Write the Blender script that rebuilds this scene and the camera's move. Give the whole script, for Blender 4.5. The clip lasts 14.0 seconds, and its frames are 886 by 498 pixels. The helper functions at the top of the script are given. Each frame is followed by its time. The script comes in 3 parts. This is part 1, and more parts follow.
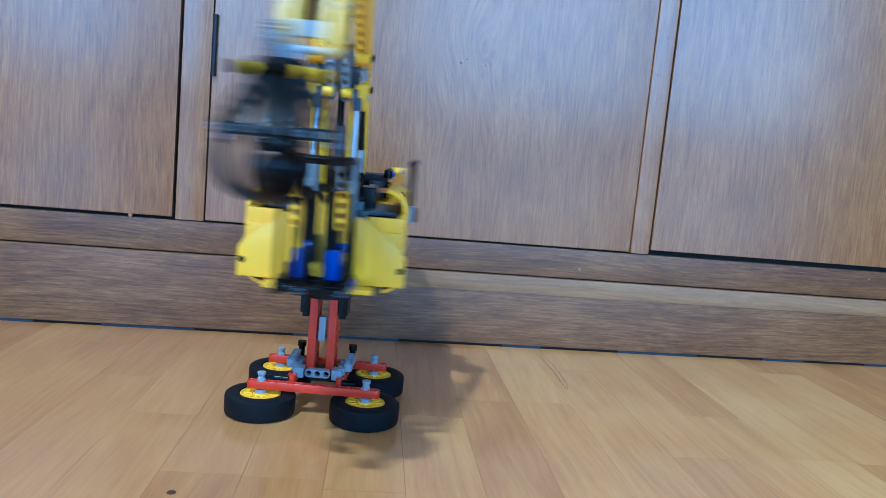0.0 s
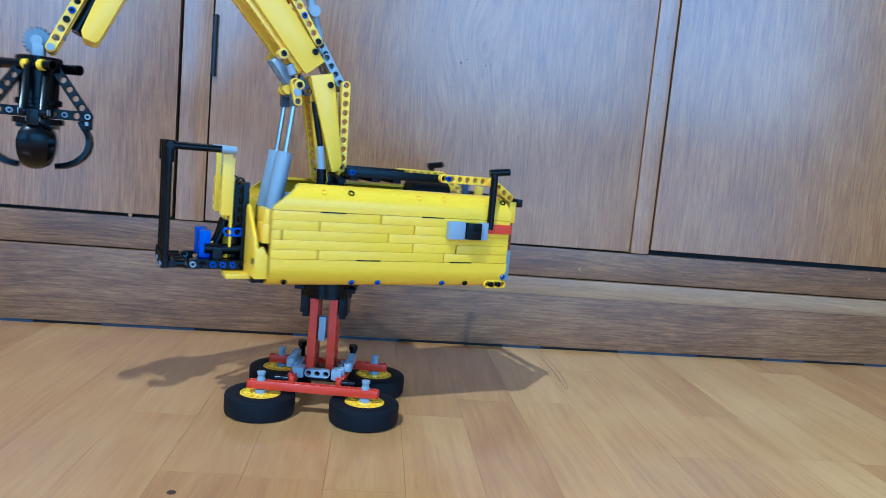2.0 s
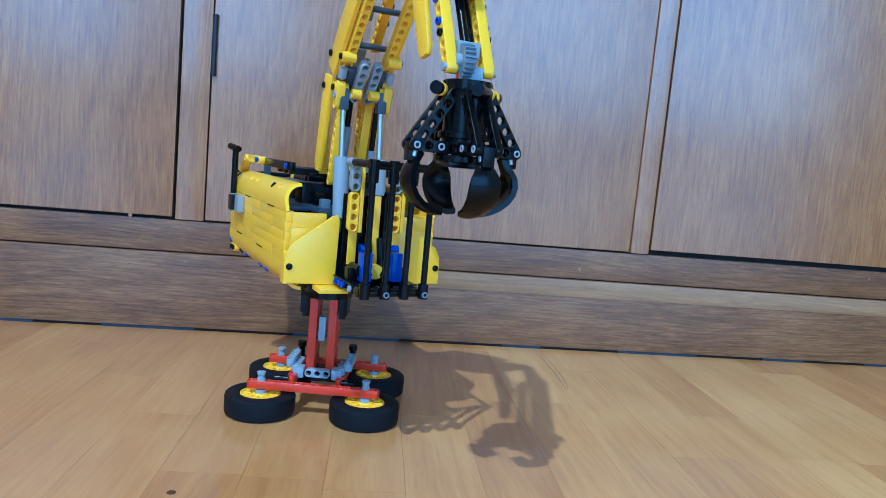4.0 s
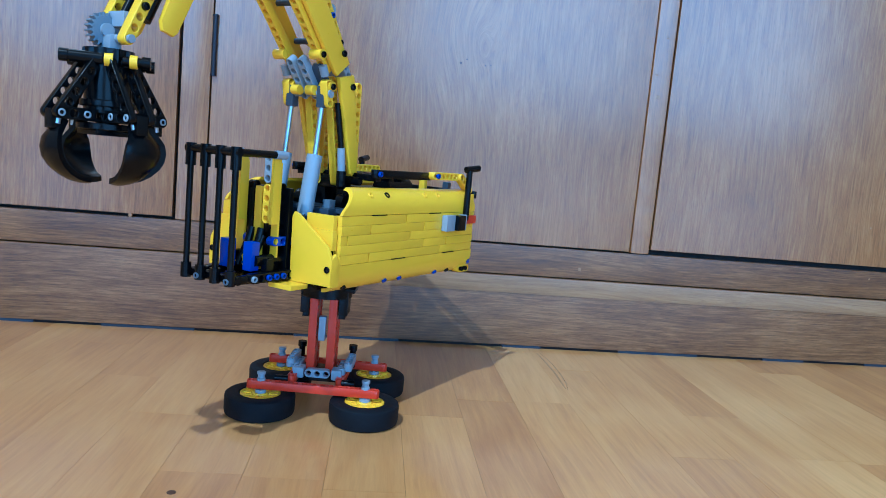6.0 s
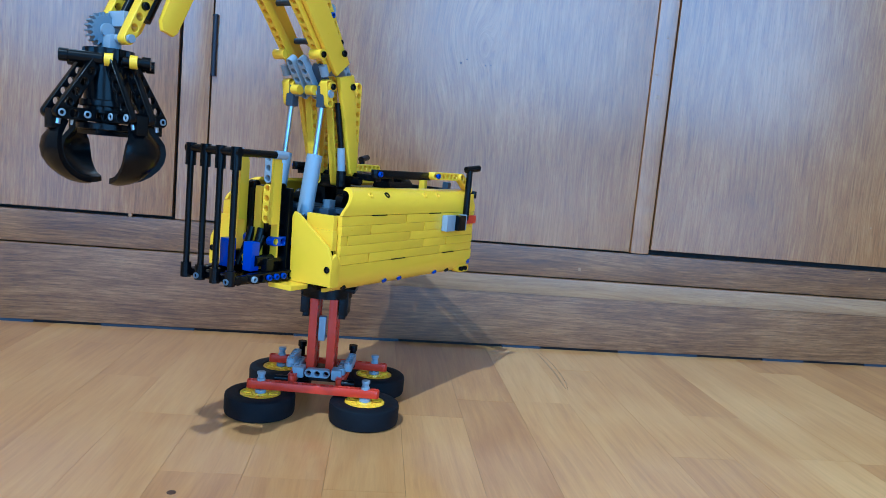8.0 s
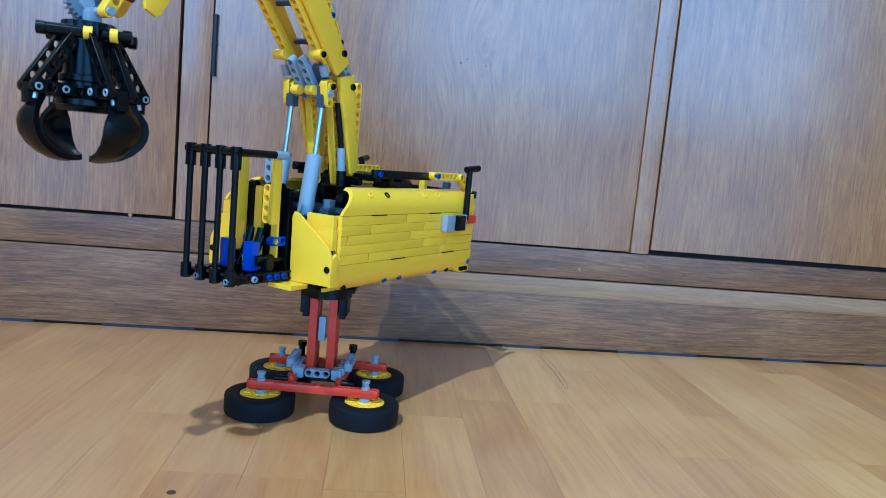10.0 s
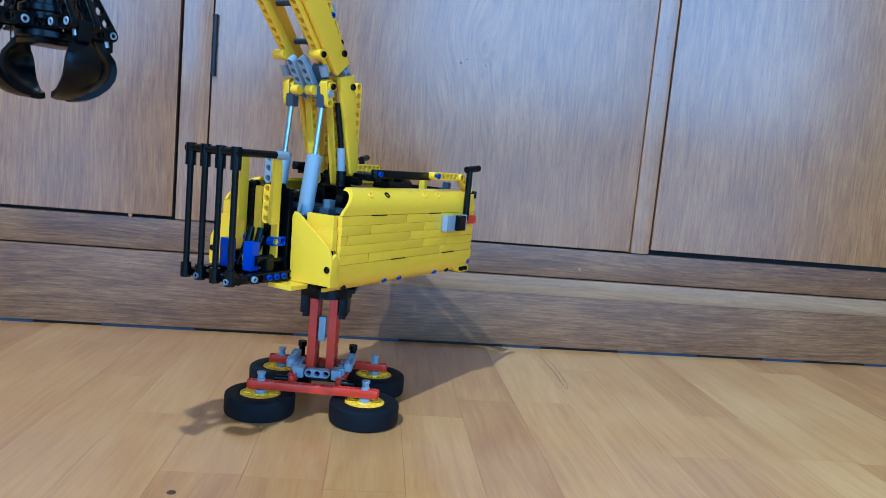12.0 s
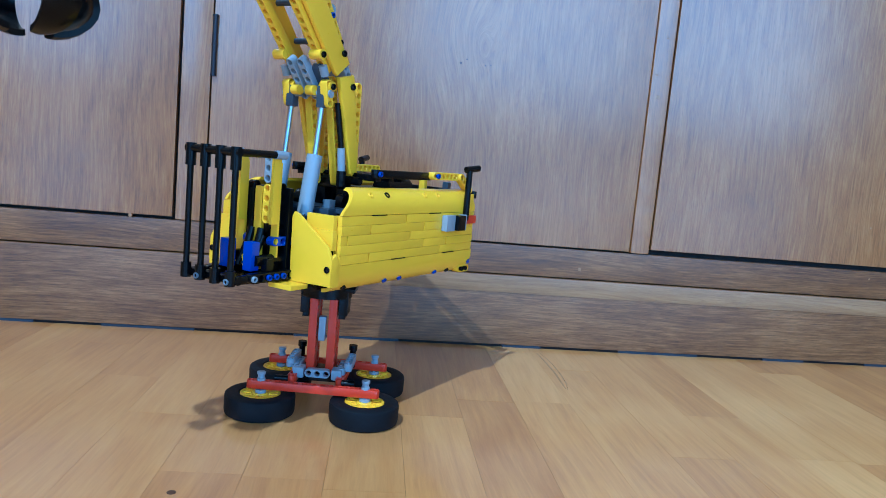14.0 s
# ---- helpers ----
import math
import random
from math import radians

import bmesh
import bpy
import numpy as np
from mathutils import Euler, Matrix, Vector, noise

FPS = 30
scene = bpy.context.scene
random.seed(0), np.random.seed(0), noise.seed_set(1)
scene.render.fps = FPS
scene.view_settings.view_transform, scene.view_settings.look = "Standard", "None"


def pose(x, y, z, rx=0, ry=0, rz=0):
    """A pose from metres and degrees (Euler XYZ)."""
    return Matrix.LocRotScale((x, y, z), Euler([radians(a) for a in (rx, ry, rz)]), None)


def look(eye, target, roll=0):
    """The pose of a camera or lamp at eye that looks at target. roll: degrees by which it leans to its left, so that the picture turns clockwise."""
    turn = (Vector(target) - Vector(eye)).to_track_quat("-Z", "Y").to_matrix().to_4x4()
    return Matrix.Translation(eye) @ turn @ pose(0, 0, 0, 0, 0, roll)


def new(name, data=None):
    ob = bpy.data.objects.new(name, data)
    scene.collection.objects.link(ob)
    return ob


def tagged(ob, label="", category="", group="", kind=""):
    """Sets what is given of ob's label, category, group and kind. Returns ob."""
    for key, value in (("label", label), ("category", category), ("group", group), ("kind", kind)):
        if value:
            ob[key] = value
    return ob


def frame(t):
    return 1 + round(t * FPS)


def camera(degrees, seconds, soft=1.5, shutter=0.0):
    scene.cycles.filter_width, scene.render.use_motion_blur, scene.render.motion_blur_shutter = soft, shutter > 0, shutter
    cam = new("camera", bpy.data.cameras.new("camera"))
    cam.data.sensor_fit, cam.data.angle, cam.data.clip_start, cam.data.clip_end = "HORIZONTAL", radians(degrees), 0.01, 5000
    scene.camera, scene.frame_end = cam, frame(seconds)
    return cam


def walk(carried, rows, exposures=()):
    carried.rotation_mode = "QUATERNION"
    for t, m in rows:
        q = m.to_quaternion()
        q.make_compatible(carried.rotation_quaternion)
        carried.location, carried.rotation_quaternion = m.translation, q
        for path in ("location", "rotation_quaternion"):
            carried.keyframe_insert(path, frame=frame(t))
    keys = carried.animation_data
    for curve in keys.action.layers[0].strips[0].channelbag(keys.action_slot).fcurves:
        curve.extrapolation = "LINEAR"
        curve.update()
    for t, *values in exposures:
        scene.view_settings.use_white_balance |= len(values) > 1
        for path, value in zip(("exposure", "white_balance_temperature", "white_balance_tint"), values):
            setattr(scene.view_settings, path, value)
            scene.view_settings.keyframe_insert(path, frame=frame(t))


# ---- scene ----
cam = camera(62.96, 14.0, soft=0.6, shutter=0.8)
CAM = pose(0.00224, -0.67894, 0.24130, 82.837, -5.162, -7.858)
walk(cam, [(0.0, CAM), (14.0, CAM)], exposures=[(0.0, -0.18, 3980, -7), (14.0, -0.18, 3980, -7)])

# ---- world and light ----
world = bpy.data.worlds.new("daylight")
scene.world = world
world.use_nodes = True
wn = world.node_tree.nodes
sky = wn.new("ShaderNodeTexSky")
sky.sky_type = "NISHITA"
sky.sun_disc = False
sky.sun_elevation, sky.sun_rotation = radians(50), radians(205)
wn["Background"].inputs[1].default_value = 0.10
world.node_tree.links.new(sky.outputs[0], wn["Background"].inputs[0])


def area_lamp(name, at, target, w, h, watts, colour):
    lamp = bpy.data.lights.new(name, "AREA")
    lamp.shape, lamp.size, lamp.size_y, lamp.energy, lamp.color = "RECTANGLE", w, h, watts, colour
    ob = new(name, lamp)
    ob.matrix_world = look(at, target)
    return ob


# small key lamp added for the crisp floor shadows; its true source is unknown
area_lamp("overhead_key_light", (-1.376, -2.27, 3.86), (-0.01, 0.0, 0.05), 0.07, 0.07, 188, (1.0, 0.95, 0.88))
area_lamp("garden_door_light", (-1.24, -2.87, 1.0), (-0.9, 0.0, 0.75), 1.2, 1.6, 25, (0.34, 0.63, 1.0))
area_lamp("terrace_window_light", (1.30, -2.87, 1.10), (1.2, 0.0, 1.0), 2.5, 1.9, 55, (0.42, 0.68, 1.0))


# ---- materials ----
def mat(name, colour, rough=0.5, metal=0.0, vary=0.08, grain=60.0, bump=0.0, coat=0.0, per_piece=0.0, spec=0.5):
    m = bpy.data.materials.new(name)
    m.use_nodes = True
    nt = m.node_tree
    b = nt.nodes["Principled BSDF"]
    b.inputs["Roughness"].default_value = rough
    b.inputs["Metallic"].default_value = metal
    b.inputs["Coat Weight"].default_value = coat
    b.inputs["Coat Roughness"].default_value = 0.12
    tc = nt.nodes.new("ShaderNodeTexCoord")
    b.inputs["Specular IOR Level"].default_value = spec
    nz = nt.nodes.new("ShaderNodeTexNoise")
    nz.inputs["Scale"].default_value = grain
    nz.inputs["Detail"].default_value = 5
    nt.links.new(tc.outputs["Object"], nz.inputs["Vector"])
    mx = nt.nodes.new("ShaderNodeMix")
    mx.data_type = "RGBA"
    mx.inputs["A"].default_value = (*[c * (1 - vary) for c in colour], 1)
    mx.inputs["B"].default_value = (*[min(1, c * (1 + vary)) for c in colour], 1)
    nt.links.new(nz.outputs["Fac"], mx.inputs["Factor"])
    out = mx.outputs["Result"]
    if per_piece:
        oi = nt.nodes.new("ShaderNodeObjectInfo")
        hsv = nt.nodes.new("ShaderNodeHueSaturation")
        mr = nt.nodes.new("ShaderNodeMapRange")
        mr.inputs["To Min"].default_value, mr.inputs["To Max"].default_value = 1 - per_piece, 1 + per_piece
        nt.links.new(oi.outputs["Random"], mr.inputs["Value"])
        nt.links.new(mr.outputs["Result"], hsv.inputs["Value"])
        nt.links.new(out, hsv.inputs["Color"])
        out = hsv.outputs["Color"]
    nt.links.new(out, b.inputs["Base Color"])
    rr = nt.nodes.new("ShaderNodeMapRange")
    rr.inputs["To Min"].default_value, rr.inputs["To Max"].default_value = rough * 0.8, min(1, rough * 1.25)
    nz2 = nt.nodes.new("ShaderNodeTexNoise")
    nz2.inputs["Scale"].default_value = grain * 5
    nt.links.new(tc.outputs["Object"], nz2.inputs["Vector"])
    nt.links.new(nz2.outputs["Fac"], rr.inputs["Value"])
    nt.links.new(rr.outputs["Result"], b.inputs["Roughness"])
    if bump:
        bp = nt.nodes.new("ShaderNodeBump")
        bp.inputs["Strength"].default_value = bump
        bp.inputs["Distance"].default_value = 0.0006
        nt.links.new(nz2.outputs["Fac"], bp.inputs["Height"])
        nt.links.new(bp.outputs["Normal"], b.inputs["Normal"])
    return m


def wood(name, dark, mid, light, axis, rings, fibre, rough=0.42, coat=0.25, per_piece=0.0, island=0.0, bump=0.25, warp=0.35, pores=0.35, sway=0.02, knots=(), contrast=1.15, coat_rough=0.2, along=0.045, arches=(), gloss_vary=1.0, coat_ior=1.5):
    """Lacquered timber whose fibres run along the axis (0, 1 or 2) of its object; rings and fibre are lines per metre."""
    m = bpy.data.materials.new(name)
    m.use_nodes = True
    nt = m.node_tree
    new_node, link = nt.nodes.new, nt.links.new
    b = nt.nodes["Principled BSDF"]
    b.inputs["Coat Weight"].default_value = coat
    b.inputs["Coat Roughness"].default_value = coat_rough
    b.inputs["Coat IOR"].default_value = coat_ior
    tc = new_node("ShaderNodeTexCoord")
    shift = new_node("ShaderNodeVectorMath")
    shift.operation = "ADD"
    link(tc.outputs["Object"], shift.inputs[0])
    rnd = None
    if per_piece or island:
        rnd = new_node("ShaderNodeObjectInfo").outputs["Random"] if per_piece else new_node("ShaderNodeNewGeometry").outputs["Random Per Island"]
        mul = new_node("ShaderNodeMath")
        mul.operation = "MULTIPLY"
        mul.inputs[1].default_value = 37.0
        link(rnd, mul.inputs[0])
        link(mul.outputs[0], shift.inputs[1])

    # the fibres sway, and part round the knots
    side = 1 if axis == 0 else 0
    lazy = new_node("ShaderNodeTexNoise")
    lazy.inputs["Scale"].default_value = 1.0
    lazy.inputs["Detail"].default_value = 2.0
    mp0 = new_node("ShaderNodeMapping")
    mp0.inputs["Scale"].default_value = [2.2 if k == axis else 6.0 for k in range(3)]
    link(shift.outputs[0], mp0.inputs["Vector"])
    link(mp0.outputs["Vector"], lazy.inputs["Vector"])
    flow = new_node("ShaderNodeVectorMath")
    flow.operation = "MULTIPLY_ADD"
    link(lazy.outputs["Color"], flow.inputs[0])
    flow.inputs[1].default_value = [0 if k == axis else sway * 2 for k in range(3)]
    link(shift.outputs[0], flow.inputs[2])
    for kx, kz, kr, push in knots:
        off = new_node("ShaderNodeVectorMath")
        off.operation = "SUBTRACT"
        link(tc.outputs["Object"], off.inputs[0])
        off.inputs[1].default_value = (kx, 0, kz)
        flat = new_node("ShaderNodeVectorMath")
        flat.operation = "MULTIPLY"
        link(off.outputs[0], flat.inputs[0])
        flat.inputs[1].default_value = (1.0, 0.0, 0.45)
        far = new_node("ShaderNodeVectorMath")
        far.operation = "LENGTH"
        link(flat.outputs[0], far.inputs[0])
        fade = new_node("ShaderNodeMapRange")
        fade.interpolation_type = "SMOOTHERSTEP"
        fade.inputs["From Min"].default_value, fade.inputs["From Max"].default_value = 0.0, kr
        fade.inputs["To Min"].default_value, fade.inputs["To Max"].default_value = push, 0.0
        link(far.outputs["Value"], fade.inputs["Value"])
        nxt = new_node("ShaderNodeVectorMath")
        nxt.operation = "ADD"
        link(flow.outputs[0], nxt.inputs[0])
        cmb = new_node("ShaderNodeCombineXYZ")
        link(fade.outputs["Result"], cmb.inputs[side])
        link(cmb.outputs[0], nxt.inputs[1])
        flow = nxt

    def stretched(across, along):
        mp = new_node("ShaderNodeMapping")
        mp.inputs["Scale"].default_value = [along if k == axis else across for k in range(3)]
        link(flow.outputs[0], mp.inputs["Vector"])
        return mp.outputs["Vector"]

    # cathedral figure: warped bands
    big = new_node("ShaderNodeTexNoise")
    big.inputs["Scale"].default_value = 1.0
    big.inputs["Detail"].default_value = 2.5
    big.inputs["Distortion"].default_value = 0.4
    link(stretched(rings * 0.16, rings * 0.035), big.inputs["Vector"])
    sc = new_node("ShaderNodeMath")
    sc.operation = "MULTIPLY"
    sc.inputs[1].default_value = 22.0 * warp
    link(big.outputs["Fac"], sc.inputs[0])
    fr = new_node("ShaderNodeMath")
    fr.operation = "SINE"
    sc2 = new_node("ShaderNodeMath")
    sc2.operation = "MULTIPLY"
    sc2.inputs[1].default_value = 6.28
    link(sc.outputs[0], sc2.inputs[0])
    link(sc2.outputs[0], fr.inputs[0])
    # fine fibres
    fine = new_node("ShaderNodeTexNoise")
    fine.inputs["Scale"].default_value = 1.0
    fine.inputs["Detail"].default_value = 6
    fine.inputs["Roughness"].default_value = 0.72
    link(stretched(fibre, fibre * along), fine.inputs["Vector"])
    # short dark pores
    pore = new_node("ShaderNodeTexNoise")
    pore.inputs["Scale"].default_value = 1.0
    pore.inputs["Detail"].default_value = 2
    link(stretched(fibre * 2.8, fibre * 0.16), pore.inputs["Vector"])
    pr = new_node("ShaderNodeMapRange")
    pr.inputs["From Min"].default_value, pr.inputs["From Max"].default_value = 0.54, 0.74
    link(pore.outputs["Fac"], pr.inputs["Value"])
    # blotches
    blot = new_node("ShaderNodeTexNoise")
    blot.inputs["Scale"].default_value = 5.0
    blot.inputs["Detail"].default_value = 3
    link(shift.outputs[0], blot.inputs["Vector"])

    def madd(a, k, c):
        n = new_node("ShaderNodeMath")
        n.operation = "MULTIPLY_ADD"
        link(a, n.inputs[0])
        n.inputs[1].default_value = k
        if isinstance(c, float):
            n.inputs[2].default_value = c
        else:
            link(c, n.inputs[2])
        return n.outputs[0]

    f = madd(fr.outputs[0], 0.045, 0.0)
    # nested arches of a flat-sawn board: across, height, arches per metre, steepness, half width, strength
    for ax, az, per, steep, wide, strength in arches:
        off = new_node("ShaderNodeVectorMath")
        off.operation = "SUBTRACT"
        link(flow.outputs[0], off.inputs[0])
        off.inputs[1].default_value = (ax, 0, az)
        sep = new_node("ShaderNodeSeparateXYZ")
        link(off.outputs[0], sep.inputs[0])
        sq = new_node("ShaderNodeMath")
        sq.operation = "MULTIPLY_ADD"
        link(sep.outputs[0], sq.inputs[0])
        link(sep.outputs[0], sq.inputs[1])
        sq.inputs[2].default_value = 0.0004
        root = new_node("ShaderNodeMath")
        root.operation = "SQRT"
        link(sq.outputs[0], root.inputs[0])
        phase = madd(root.outputs[0], steep, sep.outputs[2])
        phase = madd(phase, per * 6.28, madd(big.outputs["Fac"], 5.0, 0.0))
        wave = new_node("ShaderNodeMath")
        wave.operation = "SINE"
        link(phase, wave.inputs[0])
        edge = new_node("ShaderNodeMapRange")
        edge.interpolation_type = "SMOOTHERSTEP"
        edge.inputs["From Min"].default_value, edge.inputs["From Max"].default_value = wide * 0.25, wide
        edge.inputs["To Min"].default_value, edge.inputs["To Max"].default_value = strength, 0.0
        link(root.outputs[0], edge.inputs["Value"])
        arch = new_node("ShaderNodeMath")
        arch.operation = "MULTIPLY"
        link(wave.outputs[0], arch.inputs[0])
        link(edge.outputs["Result"], arch.inputs[1])
        f = madd(arch.outputs[0], 1.0, f)
    f = madd(fine.outputs["Fac"], contrast, f)
    f = madd(blot.outputs["Fac"], 0.45, f)
    f = madd(f, 1.0, 0.255 - contrast / 2)
    if rnd:
        f = madd(rnd, per_piece or island, f)
        f = madd(f, 1.0, -0.5 * (per_piece or island))
    ramp = new_node("ShaderNodeValToRGB")
    e = ramp.color_ramp.elements
    e[0].position, e[0].color = 0.15, (*dark, 1)
    e[1].position, e[1].color = 0.85, (*light, 1)
    k = e.new(0.5)
    k.color = (*mid, 1)
    link(f, ramp.inputs["Fac"])
    mx = new_node("ShaderNodeMix")
    mx.data_type = "RGBA"
    mx.inputs["B"].default_value = (*[c * 0.55 for c in dark], 1)
    link(ramp.outputs["Color"], mx.inputs["A"])
    pk = new_node("ShaderNodeMath")
    pk.operation = "MULTIPLY"
    pk.inputs[1].default_value = pores
    link(pr.outputs["Result"], pk.inputs[0])
    link(pk.outputs[0], mx.inputs["Factor"])
    link(mx.outputs["Result"], b.inputs["Base Color"])
    rr = new_node("ShaderNodeMapRange")
    rr.inputs["To Min"].default_value, rr.inputs["To Max"].default_value = rough * (1 - 0.2 * gloss_vary), rough * (1 + 0.3 * gloss_vary)
    link(fine.outputs["Fac"], rr.inputs["Value"])
    link(rr.outputs["Result"], b.inputs["Roughness"])
    bp = new_node("ShaderNodeBump")
    bp.inputs["Strength"].default_value = bump
    bp.inputs["Distance"].default_value = 0.0004
    link(fine.outputs["Fac"], bp.inputs["Height"])
    link(bp.outputs["Normal"], b.inputs["Normal"])
    if bump:
        link(bp.outputs["Normal"], b.inputs["Coat Normal"])
    return m


YELLOW = mat("yellow_plastic", (0.97, 0.595, 0.008), 0.30, vary=0.03, grain=40, coat=0.15, per_piece=0.03)
RED = mat("red_plastic", (0.60, 0.040, 0.012), 0.30, vary=0.05)
GREY = mat("grey_plastic", (0.31, 0.35, 0.40), 0.33, vary=0.05)
DGREY = mat("dark_grey_plastic", (0.045, 0.06, 0.085), 0.35, vary=0.06)
MGREY = mat("slate_grey_plastic", (0.16, 0.20, 0.25), 0.35, vary=0.06)
BLACK = mat("black_plastic", (0.0025, 0.003, 0.004), 0.24, vary=0.2, spec=0.20)
BLUE = mat("blue_plastic", (0.006, 0.047, 0.40), 0.3, vary=0.06)
RUST = mat("reddish_brown_plastic", (0.20, 0.055, 0.025), 0.35, vary=0.08)
ORANGE = mat("orange_plastic", (0.75, 0.17, 0.03), 0.35)
RUBBER = mat("tyre_rubber", (0.007, 0.008, 0.011), 0.62, vary=0.2, grain=120, bump=0.15, spec=0.18)
CHROME = mat("polished_rod", (0.50, 0.54, 0.60), 0.32, metal=0.9, vary=0.03)
IRON = mat("dark_iron", (0.035, 0.035, 0.045), 0.42, metal=0.6, vary=0.25, grain=150)
GAPM = mat("dark_gap", (0.012, 0.009, 0.008), 0.9, vary=0.3)
# tone of the unseen room, kept dark to weaken the bounced fill light
PLASTER = mat("toned_down_plaster", (0.38, 0.34, 0.29), 0.9, vary=0.04, grain=12, bump=0.2)
OAK = ((0.15, 0.053, 0.010), (0.31, 0.134, 0.033), (0.45, 0.228, 0.074))
OAK_V = wood("oak_upright_grain", *OAK, 2, 60, 380, rough=0.34, coat=1.0, coat_rough=0.23, coat_ior=1.70, per_piece=0.10, warp=0.5, contrast=1.3, along=0.045, pores=0.40, bump=0.3)
OAK_K = wood("oak_knotted", *OAK, 2, 60, 380, rough=0.34, coat=1.0, coat_rough=0.23, coat_ior=1.70, per_piece=0.06, warp=0.5, contrast=1.25, along=0.045, pores=0.40, bump=0.3,
             knots=((0.026, -0.252, 0.07, 0.022), (0.05, -0.23, 0.016, 0.01), (0.02, -0.30, 0.05, -0.02)), arches=((0.035, -0.19, 34.0, 2.6, 0.17, 0.13),))
PLINTH = ((0.060, 0.019, 0.005), (0.195, 0.085, 0.024), (0.36, 0.185, 0.068))
OAK_H = wood("oak_level_grain", *PLINTH, 0, 60, 420, rough=0.40, coat=0.4, coat_rough=0.28, coat_ior=1.5, per_piece=0.10, warp=0.3, contrast=1.5, along=0.045, pores=0.55, bump=0.4)
OAK_PALE = wood("pale_oak", (0.20, 0.10, 0.040), (0.33, 0.18, 0.072), (0.45, 0.27, 0.12), 0, 60, 280, rough=0.40, coat=0.5, coat_rough=0.3, warp=0.3)
BEECH_TONES = ((0.44, 0.190, 0.052), (0.64, 0.325, 0.098), (0.77, 0.445, 0.158))
# browner boards on the left; the tone also holds the weaker light there
DIM_BROWN_TONES = ((0.36, 0.145, 0.040), (0.53, 0.252, 0.074), (0.65, 0.350, 0.118))
BEECH = wood("beech_strip", *BEECH_TONES, 1, 45, 150, rough=0.28, coat=0.6, coat_rough=0.14, per_piece=0.42, bump=0.0, warp=0.35, pores=0.12, contrast=0.75, gloss_vary=0.3)
BEECH_DIM_BROWN = wood("dim_brown_beech_strip", *DIM_BROWN_TONES, 1, 45, 150, rough=0.28, coat=0.6, coat_rough=0.14, per_piece=0.24, bump=0.0, warp=0.35, pores=0.12, contrast=0.75, gloss_vary=0.3)
BEECH_FAR = wood("beech_strip_far", *BEECH_TONES, 1, 45, 150, rough=0.28, coat=0.6, coat_rough=0.14, island=0.42, bump=0.0, warp=0.35, pores=0.12, contrast=0.75, gloss_vary=0.3)
# bluish shade painted into pieces of the gap below the plinth
BLUE_SHADE = mat("dark_blue_gap_shade", (0.028, 0.038, 0.058), 0.5, vary=0.5, grain=60)
KNOT = mat("dark_knot", (0.07, 0.028, 0.012), 0.45, vary=0.3, grain=300)

MM = 0.001


# ---- mesh helpers: all measures in millimetres ----
def mesh_of(bm, name, smooth=True):
    for v in bm.verts:
        v.co *= MM
    bmesh.ops.recalc_face_normals(bm, faces=bm.faces)
    me = bpy.data.meshes.new(name)
    bm.to_mesh(me)
    bm.free()
    if smooth:
        for p in me.polygons:
            p.use_smooth = True
        me.set_sharp_from_angle(angle=radians(35))
    return me


def part(name, bm, material, parent=None, label="", smooth=True):
    me = mesh_of(bm, name, smooth) if isinstance(bm, bmesh.types.BMesh) else bm
    if not me.materials:
        me.materials.append(material)
    ob = new(name, me)
    if parent:
        ob.parent = parent
    if label:
        tagged(ob, label)
    return ob


def axes(along, up):
    x = Vector(along).normalized()
    z = Vector(up)
    z = (z - x * z.dot(x)).normalized()
    y = z.cross(x)
    return Matrix((x, y, z)).transposed().to_4x4()


def add_box(bm, lo, hi, bevel=0.6, m=None):
    c = [(a + b) / 2 for a, b in zip(lo, hi)]
    s = [abs(b - a) for a, b in zip(lo, hi)]
    g = bmesh.ops.create_cube(bm, size=1.0, matrix=Matrix.Translation(c) @ Matrix.Diagonal((*s, 1)))
    if bevel:
        vs = set(g["verts"])
        edges = [e for e in bm.edges if e.verts[0] in vs]
        r = bmesh.ops.bevel(bm, geom=edges, offset=min(bevel, min(s) * 0.4), segments=2, profile=0.7, affect="EDGES")
        g = {"verts": list({v for v in r["verts"]} | {v for v in vs if v.is_valid})}
    if m is not None:
        bmesh.ops.transform(bm, matrix=m, verts=g["verts"])
    return bm


def add_rod(bm, a, b, r, r2=None, seg=20, rim=0.0):
    a, b = Vector(a), Vector(b)
    d = b - a
    q = d.to_track_quat("Z", "Y").to_matrix().to_4x4()
    m = Matrix.Translation((a + b) / 2) @ q
    g = bmesh.ops.create_cone(bm, cap_ends=True, segments=seg, radius1=r, radius2=r if r2 is None else r2, depth=d.length, matrix=m)
    return bm


def add_lathe(bm, profile, seg=40, m=None):
    """Turn (radius, height) points about the z axis; the profile is a closed loop."""
    rings = []
    for k in range(seg):
        a = 2 * math.pi * k / seg
        rings.append([bm.verts.new((r * math.cos(a), r * math.sin(a), z)) for r, z in profile])
    n = len(profile)
    for k in range(seg):
        p, q = rings[k], rings[(k + 1) % seg]
        for i in range(n):
            j = (i + 1) % n
            bm.faces.new((p[i], p[j], q[j], q[i]))
    if m is not None:
        bmesh.ops.transform(bm, matrix=m, verts=[v for ring in rings for v in ring])
    return bm


